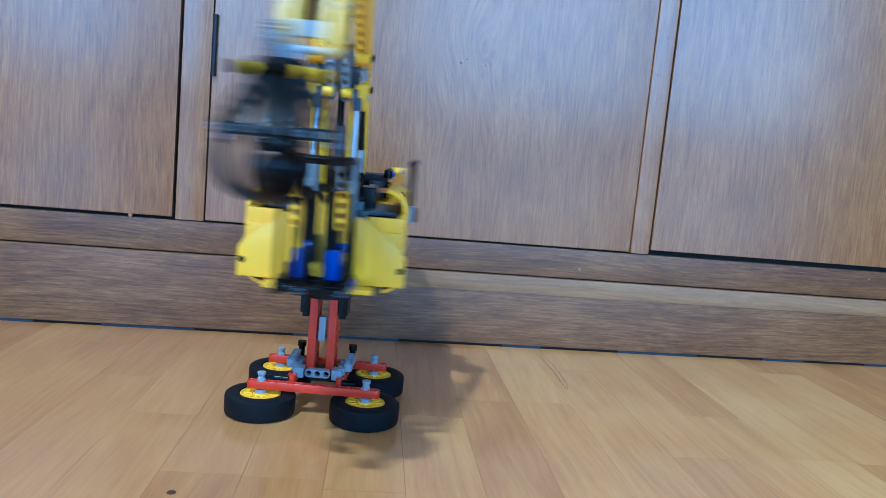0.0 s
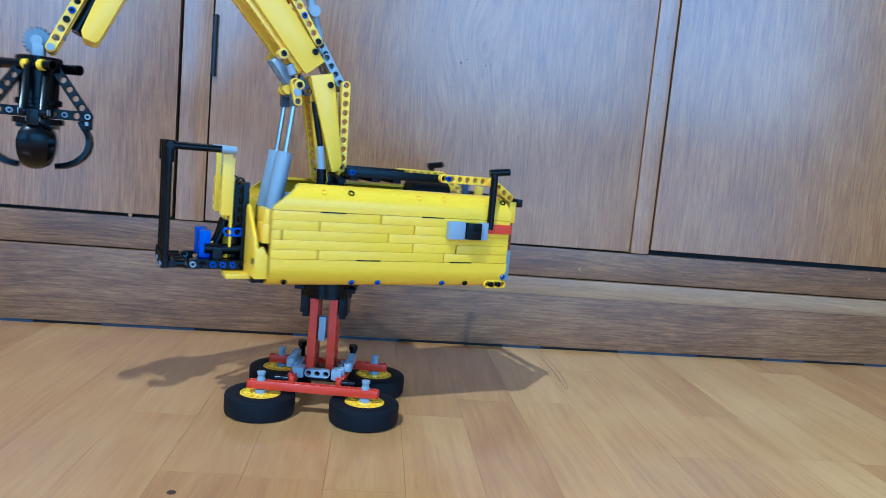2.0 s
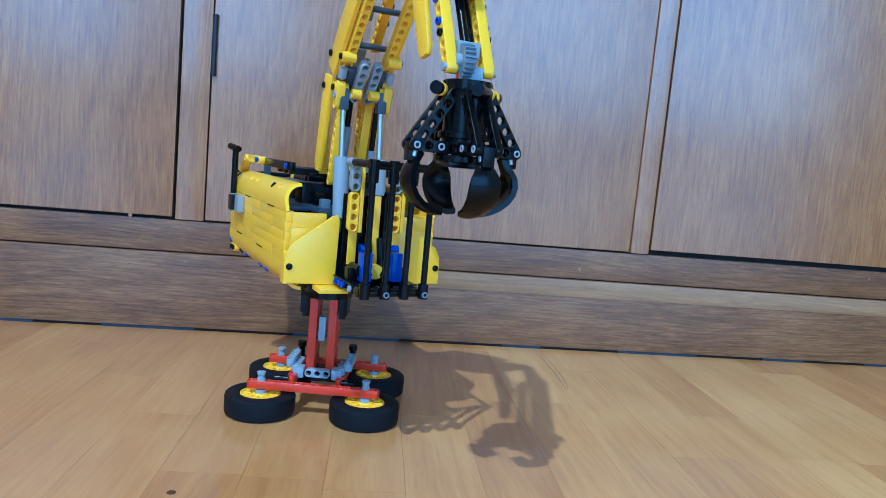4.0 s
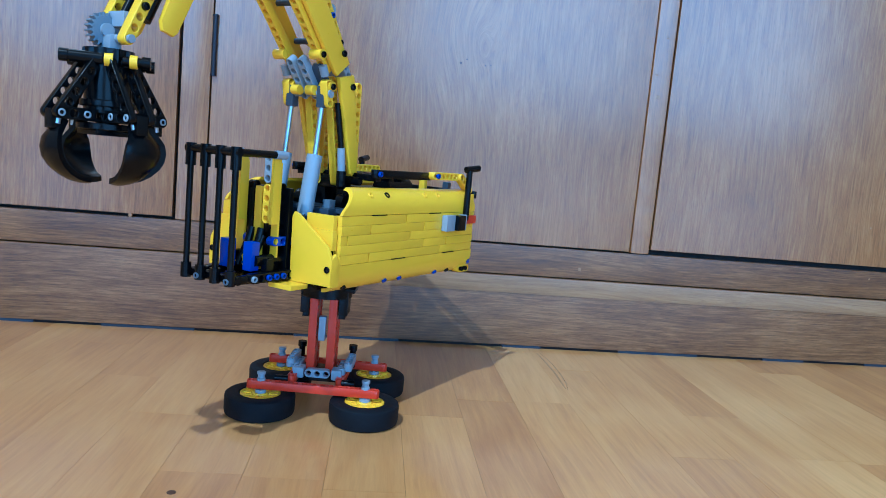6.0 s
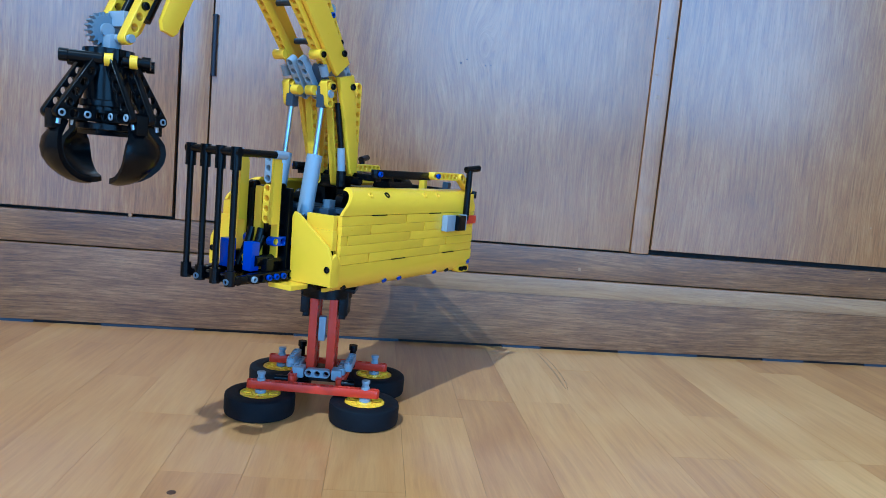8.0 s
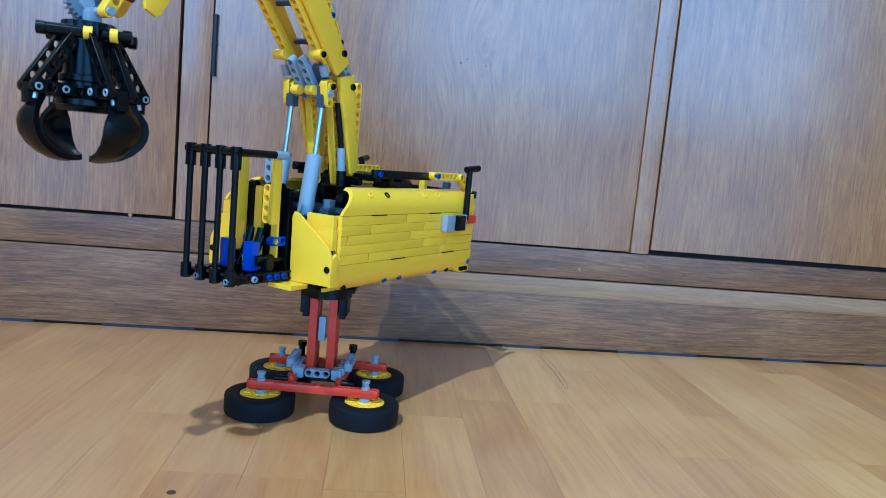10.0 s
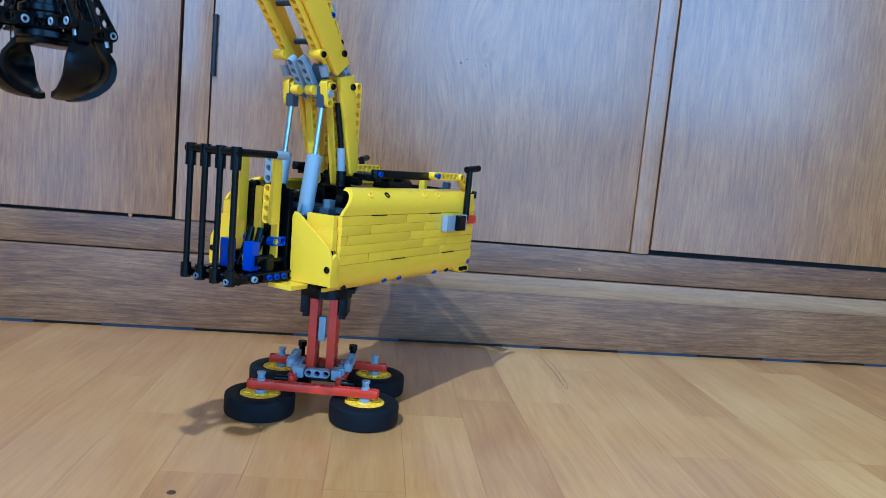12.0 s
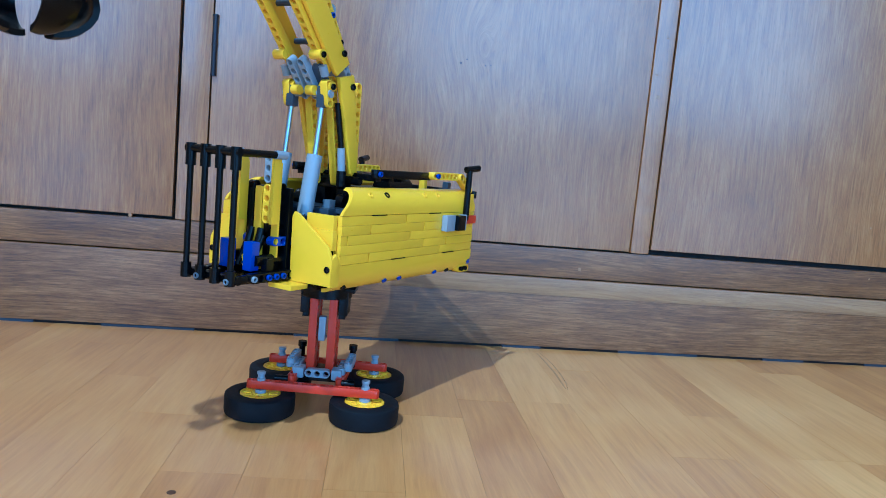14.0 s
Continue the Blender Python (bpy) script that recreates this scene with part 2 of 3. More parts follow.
def add_plate(bm, outline, plane, lo, hi, bevel=0.5):
    """A flat plate: outline of 2D points in the plane 'xz', 'yz' or 'xy', between lo and hi along the third axis."""
    def put(p, h):
        return {"xz": (p[0], h, p[1]), "yz": (h, p[0], p[1]), "xy": (p[0], p[1], h)}[plane]
    a = [bm.verts.new(put(p, lo)) for p in outline]
    b = [bm.verts.new(put(p, hi)) for p in outline]
    fs = [bm.faces.new(a), bm.faces.new(b[::-1])]
    n = len(outline)
    for i in range(n):
        fs.append(bm.faces.new((a[i], b[i], b[(i + 1) % n], a[(i + 1) % n])))
    bmesh.ops.recalc_face_normals(bm, faces=fs)
    if bevel:
        edges = list({e for f in fs[:2] for e in f.edges})
        bmesh.ops.bevel(bm, geom=edges, offset=bevel, segments=2 if bevel < 2 else 5, profile=0.6, affect="EDGES")
    return bm


def add_sweep(bm, profile, xs):
    """A solid of constant cross-section along x: closed (y, z) profile; xs gives (rear, front) for each of its points."""
    n = len(profile)
    a = [bm.verts.new((xs[i][0], *profile[i])) for i in range(n)]
    b = [bm.verts.new((xs[i][1], *profile[i])) for i in range(n)]
    bm.faces.new(a)
    bm.faces.new(b[::-1])
    for i in range(n):
        bm.faces.new((a[i], b[i], b[(i + 1) % n], a[(i + 1) % n]))
    return bm


BEAMS = {}


def beam_mesh(n, thick=7.4, every=1):
    """A studless beam with n pin holes 8 mm apart; hole 0 at the origin, the row along x, the holes along z."""
    key = (n, thick, every)
    if key in BEAMS:
        return BEAMS[key]
    cu = bpy.data.curves.new("beam", "CURVE")
    cu.dimensions, cu.fill_mode = "2D", "BOTH"
    cu.extrude, cu.bevel_depth, cu.bevel_resolution, cu.offset = thick / 2 - 0.35, 0.35, 1, -0.35

    def loop(pts):
        s = cu.splines.new("POLY")
        s.points.add(len(pts) - 1)
        for q, (x, y) in zip(s.points, pts):
            q.co = (x, y, 0, 1)
        s.use_cyclic_u = True

    r, length = 3.75, 8.0 * (n - 1)
    arc = [math.pi * k / 8 for k in range(9)]
    loop([(length + r * math.sin(a), -r * math.cos(a)) for a in arc] + [(-r * math.sin(a), r * math.cos(a)) for a in arc])
    for h in range(0, n, every):
        loop([(8.0 * h + 2.55 * math.cos(2 * math.pi * k / 14), -2.55 * math.sin(2 * math.pi * k / 14)) for k in range(14)])
    ob = new("beam", cu)
    me = bpy.data.meshes.new_from_object(ob.evaluated_get(bpy.context.evaluated_depsgraph_get()))
    bpy.data.objects.remove(ob)
    me.transform(Matrix.Scale(MM, 4))
    BEAMS[key] = me
    return me


def beam(parent, n, at, along, holes, material, name="beam", thick=7.4, label=""):
    me = beam_mesh(n, thick)
    key = (n, thick, material.name)
    if key not in BEAMS:
        BEAMS[key] = me.copy()
        BEAMS[key].materials.clear()
        BEAMS[key].materials.append(material)
    ob = new(name, BEAMS[key])
    ob.parent = parent
    ob.matrix_basis = Matrix.Translation(Vector(at) * MM) @ axes(along, holes)
    if label:
        tagged(ob, label)
    return ob


PINS = {}


def pin(parent, at, axis, material=None, r=2.5, length=1.6, name="pin"):
    """A hollow connector pin whose rim shows in a hole."""
    material = material or BLACK
    key = (r, length, material.name)
    if key not in PINS:
        bm = bmesh.new()
        add_lathe(bm, [(r * 0.55, -length), (r, -length), (r, length * 0.8), (r * 0.9, length), (r * 0.62, length), (r * 0.55, length * 0.7)], 14)
        n = len(bm.faces)
        add_rod(bm, (0, 0, -length * 0.9), (0, 0, length * 0.1), r * 0.6, seg=10)
        bm.faces.ensure_lookup_table()
        for f in bm.faces[n:]:
            f.material_index = 1
        me = mesh_of(bm, "pin")
        me.materials.append(material)
        me.materials.append(GAPM)
        PINS[key] = me
    ob = new(name, PINS[key])
    ob.parent = parent
    ob.matrix_basis = Matrix.Translation(Vector(at) * MM) @ Vector(axis).to_track_quat("Z", "Y").to_matrix().to_4x4()
    return ob


def box(name, lo, hi, material, parent, bevel=0.6, label=""):
    return part(name, add_box(bmesh.new(), lo, hi, bevel), material, parent, label)


def rod(name, a, b, r, material, parent, label="", seg=20):
    return part(name, add_rod(bmesh.new(), a, b, r, seg=seg), material, parent, label)


# ---- the room: an unseen shell that bounds the light ----
def room():
    x0, x1, y0, y1, h = -2200, 2600, -2900, 258, 3870

    def wall(name, lo, hi, label):
        tagged(part(name, add_box(bmesh.new(), lo, hi, 0), PLASTER), label, "wall", kind="structure")

    def wall_with_hole(name, axis, lo, hi, holes):
        bm = bmesh.new()
        i = 0 if axis == "x" else 1
        pieces, at = [], lo[i]
        for a, b, z0, z1 in holes:
            pieces += [(at, a, 0, h), (a, b, 0, z0), (a, b, z1, h)]
            at = b
        for u0, u1, w0, w1 in pieces + [(at, hi[i], 0, h)]:
            p, q = list(lo), list(hi)
            p[i], q[i], p[2], q[2] = u0, u1, w0, w1
            add_box(bm, p, q, 0)
        tagged(part(name, bm, PLASTER), "unseen room wall in a toned-down plaster, with window openings", "wall", kind="structure")

    wall("wall_east", (x1, y0, 0), (x1 + 150, y1 + 150, h), "plain unseen room wall in a toned-down plaster")
    wall("wall_north", (x0 - 150, y1 + 25, 0), (x1 + 150, y1 + 150, h), "plain wall behind the oak cabinets")
    wall("wall_west", (x0 - 150, y0, 0), (x0, y1, h), "plain unseen room wall in a toned-down plaster")
    wall_with_hole("wall_south", "x", (x0 - 150, y0 - 150, 0), (x1 + 150, y0, h), ((-1860, -620, 180, 1820), (20, 2580, 130, 2070)))
    bm = bmesh.new()
    # hole that lets the added key lamp shine through
    cx, cy, s = -1376, -2270, 80
    for lo, hi in (((x0 - 150, y0 - 150, h), (cx - s, y1 + 150, h + 150)), ((cx + s, y0 - 150, h), (x1 + 150, y1 + 150, h + 150)),
                   ((cx - s, y0 - 150, h), (cx + s, cy - s, h + 150)), ((cx - s, cy + s, h), (cx + s, y1 + 150, h + 150))):
        add_box(bm, lo, hi, 0)
    tagged(part("ceiling", bm, PLASTER), "unseen ceiling in a toned-down plaster, with a hole for the key lamp", "ceiling", kind="structure")


# ---- oak cabinet front ----
def cabinet():
    yf = 240.0

    def slab(name, lo, hi, material, label, bevel=1.5):
        bm = bmesh.new()
        c = [(a + b) / 2 for a, b in zip(lo, hi)]
        add_box(bm, [a - k for a, k in zip(lo, c)], [b - k for b, k in zip(hi, c)], bevel)
        ob = part(name, bm, material, None, label)
        ob.location = Vector(c) * MM
        return ob

    root = tagged(new("oak_cabinet"), "built-in cabinet front of varnished oak with plain doors", "cabinet")
    root.location = (0, yf * MM, 0)
    inv = Matrix.Translation((0, -yf * MM, 0))

    def fit_in(ob):
        ob.parent = root
        ob.matrix_parent_inverse = inv
        return ob

    fit_in(slab("carcass", (-2190, yf + 9, 8), (2590, yf + 17, 1100), GAPM, "dark inside behind the door gaps", 0))
    # plinth in two boards, with a thin moulding on its top edge
    fit_in(slab("plinth", (-2190, yf - 4, 3.6), (2590, yf + 9, 97), OAK_H, "wide level-grained oak plinth board", 2.0))
    # shadow gap at the floor, drawn as alternating black and bluish strips
    rng, x, k = random.Random(4), -2190.0, 0
    while x < 2590:
        wide = rng.uniform(45, 150)
        fit_in(slab("plinth_gap", (x, yf - (2.4 if k % 2 else 0.5), 0), (min(x + wide - 0.6, 2590), yf + 9, 3.4 if k % 2 else 3.0), BLUE_SHADE if k % 2 else GAPM, "", 0.4))
        x, k = x + wide, k + 1
    # paler strip near the plinth's top, from x = 60 to the right
    fit_in(slab("plinth_strip", (60, yf - 5, 74), (2590, yf - 3.9, 96.4), OAK_PALE, "paler oak strip along the upper plinth", 0.4))
    fit_in(slab("rail", (-2190, yf - 1.5, 98.5), (2590, yf + 9, 137), OAK_H, "level oak rail under the doors", 1.2))
    fit_in(slab("stile", (-194, yf - 1, 138), (-160.5, yf + 9, 1100), OAK_V, "narrow oak stile between the doors", 1.0))
    fit_in(slab("post", (391.8, yf - 4.5, 138), (417.5, yf + 9, 1100), OAK_V, "slim proud oak post with worn grain", 2.0))
    for lo, hi in (((-700, -197.5)), ((-1400, -704)), ((-2190, -1404))):
        fit_in(slab("door", (lo, yf - 2, 141.0), (hi, yf + 9, 1090), OAK_V, "plain oak door", 1.2))
    fit_in(slab("door", (-158.5, yf - 2, 139.5), (391, yf + 9, 1090), OAK_K, "wide oak door with a swirling knot figure", 1.2))
    for lo, hi in ((421, 1010), (1014, 1600), (1604, 2590)):
        fit_in(slab("door", (lo, yf - 2, 144.0), (hi, yf + 9, 1090), OAK_V, "plain oak door", 1.2))
    bm = bmesh.new()
    add_rod(bm, (-157, yf - 4, 315), (-157, yf - 4, 384), 3.0, seg=16)
    for z in (315, 350, 384):
        add_rod(bm, (-157, yf - 4, z - 1.2), (-157, yf - 4, z + 1.2), 3.6, seg=16)
    for v in bm.verts:
        v.co -= Vector((0, yf, 0))
    part("hinge", bm, IRON, root, "dark iron barrel hinge")
    for x, z, r in ((140.5, 361, 1.5), (148, 366, 0.9), (172, 361, 1.1), (179, 362, 0.8)):
        bm = bmesh.new()
        add_lathe(bm, [(0.1, -0.6), (r * 1.25, -0.6), (r, 0.25), (r * 0.5, 0.4), (0.1, 0.3)], 12, Matrix.Translation((x, -2, z)) @ Matrix.Rotation(math.pi / 2, 4, "X"))
        part("knot", bm, KNOT, root, "small dark knot in the oak")
    for x, z, r in ((325, 111, 1.5), (398, 372, 1.2), (407, 421, 1.6), (403, 345, 1.8), (751, 126, 1.0), (740, 198, 1.0), (-246, 139, 1.6)):
        bm = bmesh.new()
        y = -4.5 if 391 < x < 418 else -1.9
        add_lathe(bm, [(0.1, -0.6), (r * 1.6, -0.6), (r * 1.4, 0.2), (0.1, 0.3)], 12, Matrix.Translation((x, y, z)) @ Matrix.Rotation(math.pi / 2, 4, "X"))
        part("dent", bm, OAK_PALE, root, "pale dent in the varnish")
    return root


# ---- the toy ----
toy = tagged(new("toy_material_handler"), "yellow plastic toy grab crane on a red wheeled stand", "toy")


def undercarriage():
    root = part("undercarriage", add_rod(bmesh.new(), (0, 0, 104), (0, 0, 122), 24, seg=36), BLACK, toy, "black round turntable on the red stand")
    p = root
    for i, j in ((-1, -1), (1, -1), (-1, 1), (1, 1)):
        x, y = 47 * i, 42 * j
        bm = bmesh.new()
        add_lathe(bm, [(18, 1.0), (28.8, 0.2), (30.6, 1.4), (31.2, 4), (31.3, 15.5), (30.8, 17.8), (29.2, 19.0), (24, 19.4), (19.2, 19.0), (18, 17.5)], 56)
        t = part("tyre", bm, RUBBER, p, "black smooth rubber tyre lying flat")
        t.location = (x * MM, y * MM, 0)
        bm = bmesh.new()
        add_lathe(bm, [(3, 3), (17.9, 3), (17.9, 18.2), (16.2, 18.6), (15.2, 17.2), (13.0, 16.6), (7.5, 17.0), (6.8, 18.6), (3, 18.6)], 40)
        for k in range(12):
            a = k * math.pi / 6
            add_box(bm, (8, -0.6, 16.0), (15.6, 0.6, 18.0), 0, Matrix.Rotation(a, 4, "Z"))
        w = part("rim", bm, YELLOW, p, "yellow spoked wheel rim")
        w.location = (x * MM, y * MM, 0)
        bm = bmesh.new()
        add_lathe(bm, [(0.1, 17), (2.4, 17), (2.4, 29.5), (3.8, 29.5), (3.8, 31.5), (3.0, 32), (3.0, 35), (3.8, 35.5), (3.8, 37.6), (2.2, 38), (0.1, 38)], 18)
        b = part("bush", bm, GREY, p, "grey axle bush")
        b.location = (x * MM, y * MM, 0)
        bm = bmesh.new()
        add_lathe(bm, [(0.1, 17), (5, 17), (5, 21.5), (0.1, 21.5)], 16)
        b = part("hub_cap", bm, GREY, p)
        b.location = (x * MM, y * MM, 0)
    for y in (-42, 42):
        beam(p, 15, (-56, y, 26), (1, 0, 0), (0, 0, 1), RED, "cross_beam", label="long red beam")
    for x in (-22, 22):
        beam(p, 9, (x, -32, 30), (0, 1, 0), (0, 0, 1), RED, "long_beam")
        rod("axle", (x * 1.1, -35.5, 31), (x * 1.65, -35.5, 31), 3.0, BLACK, p)
        rod("peg", (x * 1.15, 32, 26), (x * 1.15, 32, 47), 3.0, BLACK, p)
        rod("peg_head", (x * 1.15, 32, 44), (x * 1.15, 32, 49), 4.2, BLACK, p)
        beam(p, 5, (x * 1.22, -16, 40.5), (0, 1, 0), (0, 0, 1), GREY, "side_link")
        beam(p, 4, (x * 0.95, -18, 36), (0, 1, 0), (0, 0, 1), GREY, "side_link")
        box("corner_block", (x * 0.8 - 5, -25, 29), (x * 0.8 + 5, -12, 39), GREY, p, 2.2)
    beam(p, 3, (-8, -22, 34.5), (1, 0, 0), (0, 1, 0), GREY, "front_link", label="grey beam with pin holes")
    box("sub_frame", (-18, -14, 24), (18, 14, 33), BLACK, p)
    for x in (-9, 9):
        for y in (-10, 10):
            beam(p, 11, (x, y, 34), (0, 0, 1), (1, 0, 0), RED, "column_beam", label="upright red beam of the column")
        box("column_web", (x - 3.2, -6, 32), (x + 3.2, 6, 112), RED, p)
        s = 1 if x > 0 else -1
        box("motor_block", (s * 13.5, -12, 88), (s * 22, 10, 112), BLACK, p, 1.2)
        box("motor_foot", (s * 14, -10, 84), (s * 20, 6, 88.5), BLACK, p)
    box("spindle", (-3.2, -15, 63), (3.2, -8, 86), GREY, p, 1.0, "grey upright connector")
    box("slew_plate", (-28, -15, 110), (28, 15, 114), BLACK, p, 1.0)
    return root


def superstructure():
    bm = bmesh.new()
    add_box(bm, (-148, -47, 124), (84, 47, 150), 2)
    add_box(bm, (-146, -58, 148), (62, 58, 182), 2)
    root = part("superstructure", bm, BLACK, toy, "black inner chassis of the upper works")
    p = root
    # side walls
    rows = [(148, (34, -83)), (156, (-52, -95)), (164, (65, -28)), (172, (34, -52, -96)), (180, (-20,))]
    for s in (1, -1):
        for z, cuts in rows:
            ends = [74, *sorted(cuts, reverse=True), -150]
            for k, (a, b) in enumerate(zip(ends, ends[1:])):
                proud = 0.35 * ((k + int(z / 8)) % 2)
                box("side_bar", (b + 0.55, s * 59, z + 0.06), (a - 0.55, s * (66 + proud), z + 7.94), YELLOW, p, 0.35)
        n = 10
        arc = [math.radians(90 * k / n) for k in range(n + 1)]
        outer = [(66.4, 188.3)] + [(48 + 18.4 * math.cos(a), 192 + 18 * math.sin(a)) for a in arc]
        inner = [(48 + 15.5 * math.cos(a), 192 + 15.4 * math.sin(a)) for a in reversed(arc)] + [(63.5, 188.3)]
        prof = [(s * y, z) for y, z in outer + inner]
        xs = [(-150 + max(0, z - 196) * 0.5, 74 - max(0, z - 190) * 1.25) for y, z in outer + inner]
        part("top_fairing", add_sweep(bmesh.new(), prof, xs), YELLOW, p, "curved yellow upper side panel")
        outer = [(66.4, 147.8)] + [(50 + 16.4 * math.cos(a), 142 - 18 * math.sin(a)) for a in arc]
        inner = [(50 + 13.5 * math.cos(a), 142 - 15 * math.sin(a)) for a in reversed(arc)] + [(63.5, 147.8)]
        prof = [(s * y, z) for y, z in outer + inner]
        xs = [(-150 + max(0, 140 - z) * 0.5, 74) for y, z in outer + inner]
        part("bottom_fairing", add_sweep(bmesh.new(), prof, xs), YELLOW, p, "curved yellow lower side panel")
        for k, x in enumerate((31, 7, -56, -80, -142)):
            pin(p, (x, s * 60.6, 204.2), (0, s * 0.80, 0.60), BLACK if k in (1, 4) else YELLOW, 2.9)
        for k, x in enumerate((60, 1, -23, -86, -110, -138)):
            pin(p, (x, s * 60.8, 128.4), (0, s * 0.72, -0.69), BLUE if k in (1, 2, 3) else BLACK)
        for x, z in ((34, 188), (-58, 188), (0, 148), (-90, 148)):
            box("slot", (x - 22, s * 60, z - 0.5), (x, s * 66.7, z + 0.5), BLACK, p, 0.2)
        # front shields
        out = [(26, 131), (66, 132), (68.5, 136), (68, 155), (64, 163), (31, 187), (27, 188), (25, 184)]
        part("front_shield", add_plate(bmesh.new(), [(s * y, z) for y, z in out], "yz", 83.5, 86.5, 0.7), YELLOW, p, "slanted yellow front shield panel")
        out = [(86, 131.5), (86, 154), (80, 158), (75.5, 150), (75.5, 131.5)]
        part("shield_side", add_plate(bmesh.new(), out, "xz", s * 65.2, s * 68.4, 0.5), YELLOW, p)
        pin(p, (86.4, s * 64.6, 145.6), (1, 0, 0), BLACK, 2.7, 1.2)
        box("shield_step", (74.5, s * 40, 160), (80, s * 63, 176), YELLOW, p)
        box("shield_step", (74.5, s * 34, 176), (79, s * 62, 188), YELLOW, p)
        box("floor_edge", (84, s * 20, 127), (104, s * 44, 131), YELLOW, p)
        # mirror on its pole
        box("lamp_holder", (-99.5, s * 66.6, 170), (-83, s * 73, 186), GREY, p, 1.0, "grey block on the side wall")
        box("lamp_core", (-114.3, s * 66.6, 170.5), (-100, s * 76.5, 185.5), BLACK, p, 0.8)
        box("lamp_holder", (-123, s * 66.6, 170), (-114.8, s * 73, 186), GREY, p, 1.0)
        box("red_strip", (-150, s * 66.5, 176), (-122.5, s * 69, 184.5), RED, p, 0.5, "flat red bar")
        rod("mirror_pole", (-126.5, s * 69, 180), (-126.5, s * 69, 231), 3.2, BLACK, p, "upright black pole")
        rod("mirror_arm", (-122, s * 67, 231.5), (-140, s * 72, 234), 3.3, BLACK, p)
        # deck rails and sloped rear hood
        beam(p, 12, (6, s * 46, 222), (-1, 0, 0), (0, 0, 1), BLACK, "deck_rail", label="long black deck rail")
        beam(p, 7, (-82, s * 52, 223), (-1, 0, 0), (0, 1, 0), YELLOW, "deck_rail")
        beam(p, 4, (-131, s * 55, 223), (-1, 0, -0.66), (0, 1, 0), YELLOW, "hood_beam")
        pin(p, (-86, s * 56.2, 223), (0, s, 0), BLUE)
        pin(p, (4, s * 50.2, 222), (0, s, 0), BLUE)
        box("hood_post", (-158, s * 46, 186), (-151, s * 60, 206), YELLOW, p)
        box("tail_strip", (-156, s * 50, 160), (-150, s * 60, 186), RUST, p, 0.5, "reddish brown tail strip")
        box("tail_strip", (-157, s * 50, 130), (-150, s * 60, 160), GREY, p, 0.5)
        beam(p, 3, (-149, s * 60.5, 127.5), (1, 0, 0), (0, 1, 0), YELLOW, "corner_beam")
        pin(p, (-147.5, s * 64.4, 135), (0, s, 0), BLUE)
        for x in (-144, -136):
            pin(p, (x, s * 64.4, 127.5), (0, s, 0), BLACK)
    # rear face
    box("tail_panel", (-160, -46, 161), (-153, 46, 190), YELLOW, p, 1.0, "flat yellow rear panel")
    box("tail_panel", (-160.6, -46, 128), (-153, 46, 160.4), YELLOW, p, 1.0, "flat yellow rear panel")
    for k in range(4):
        rod("tail_lug", (-160, -30 + 20 * k, 124.5), (-148, -30 + 20 * k, 124.5), 4, YELLOW, p)
        pin(p, (-160.5, -30 + 20 * k, 161), (-1, 0, 0), BLACK, 2.0)
    beam(p, 15, (-163, -56, 205), (0, 1, 0), (0, 0, 1), BLACK, "rear_bumper", label="black bar across the tail")
    box("tail_frame", (-158, -46, 190), (-150, 46, 196), BLACK, p)
    for y in (-30, 0, 30):
        box("rear_strut", (-152, y - 3.5, 190), (-146, y + 3.5, 216), DGREY if y else YELLOW, p)
    # engine deck
    box("engine_block", (-130, -30, 180), (-40, 30, 206), DGREY, p, 3)
    rod("engine_drum", (-112, 0, 206), (-70, 0, 206), 11, BLACK, p)
    rod("engine_drum", (-60, -30, 199), (-60, 30, 199), 7, RED, p)
    for x in (-40, -20, 0):
        box("cross_member", (x - 4, -46, 215), (x + 4, 46, 221), BLACK, p)
    box("winch_housing", (-14, 6, 182), (10, 36, 208), BLACK, p, 3)
    box("winch_housing", (-14, -36, 182), (10, -6, 208), BLACK, p, 3)
    for y in (-24, 24):
        rod("gear_wheel", (20, y - 4, 194), (20, y + 4, 194), 8, BLACK, p)
        box("fuel_block", (28, y - 8, 182), (50, y + 8, 190), DGREY, p, 2)
        box("valve_block", (36, y - 4, 189), (44, y + 4, 197), MGREY, p, 1)
    box("deck", (-60, -58, 186), (40, 58, 190), DGREY, p)
    # front cage and driver's stand
    for y in (-24, -8, 8, 24):
        rod("cage_bar", (149, y, 140), (149, y, 228), 2.4, BLACK, p)
        rod("cage_socket", (149, y, 219), (149, y, 236), 4.0, BLACK, p)
        rod("cage_socket", (149, y, 132.5), (149, y, 144), 4.0, BLACK, p)
        rod("cage_runner", (149, y, 136), (134, y, 136), 3.6, BLACK, p)
        if y in (-8, 24):
            pin(p, (152.6, y, 136), (1, 0, 0), MGREY, 2.4, 1.0)
    rod("cage_top", (149, -28, 232), (149, 28, 232), 3.2, BLACK, p)
    rod("cage_foot", (144, -28, 136), (144, 28, 136), 3.2, BLACK, p)
    for y in (-24, 24):
        rod("cage_side", (149, y, 232), (107, y, 232), 2.9, BLACK, p)
        rod("cage_elbow", (109, y, 232), (97, y, 232), 3.3, GREY, p, "grey connector")
        beam(p, 7, (128, y, 136), (-1, 0, 0), (0, 1, 0), BLACK, "cage_floor_beam")
        for x in (112, 104, 96):
            pin(p, (x, y + (4 if y > 0 else -4), 136), (0, y, 0), BLUE)
        pin(p, (128, y + (4 if y > 0 else -4), 136), (0, y, 0), GREY)
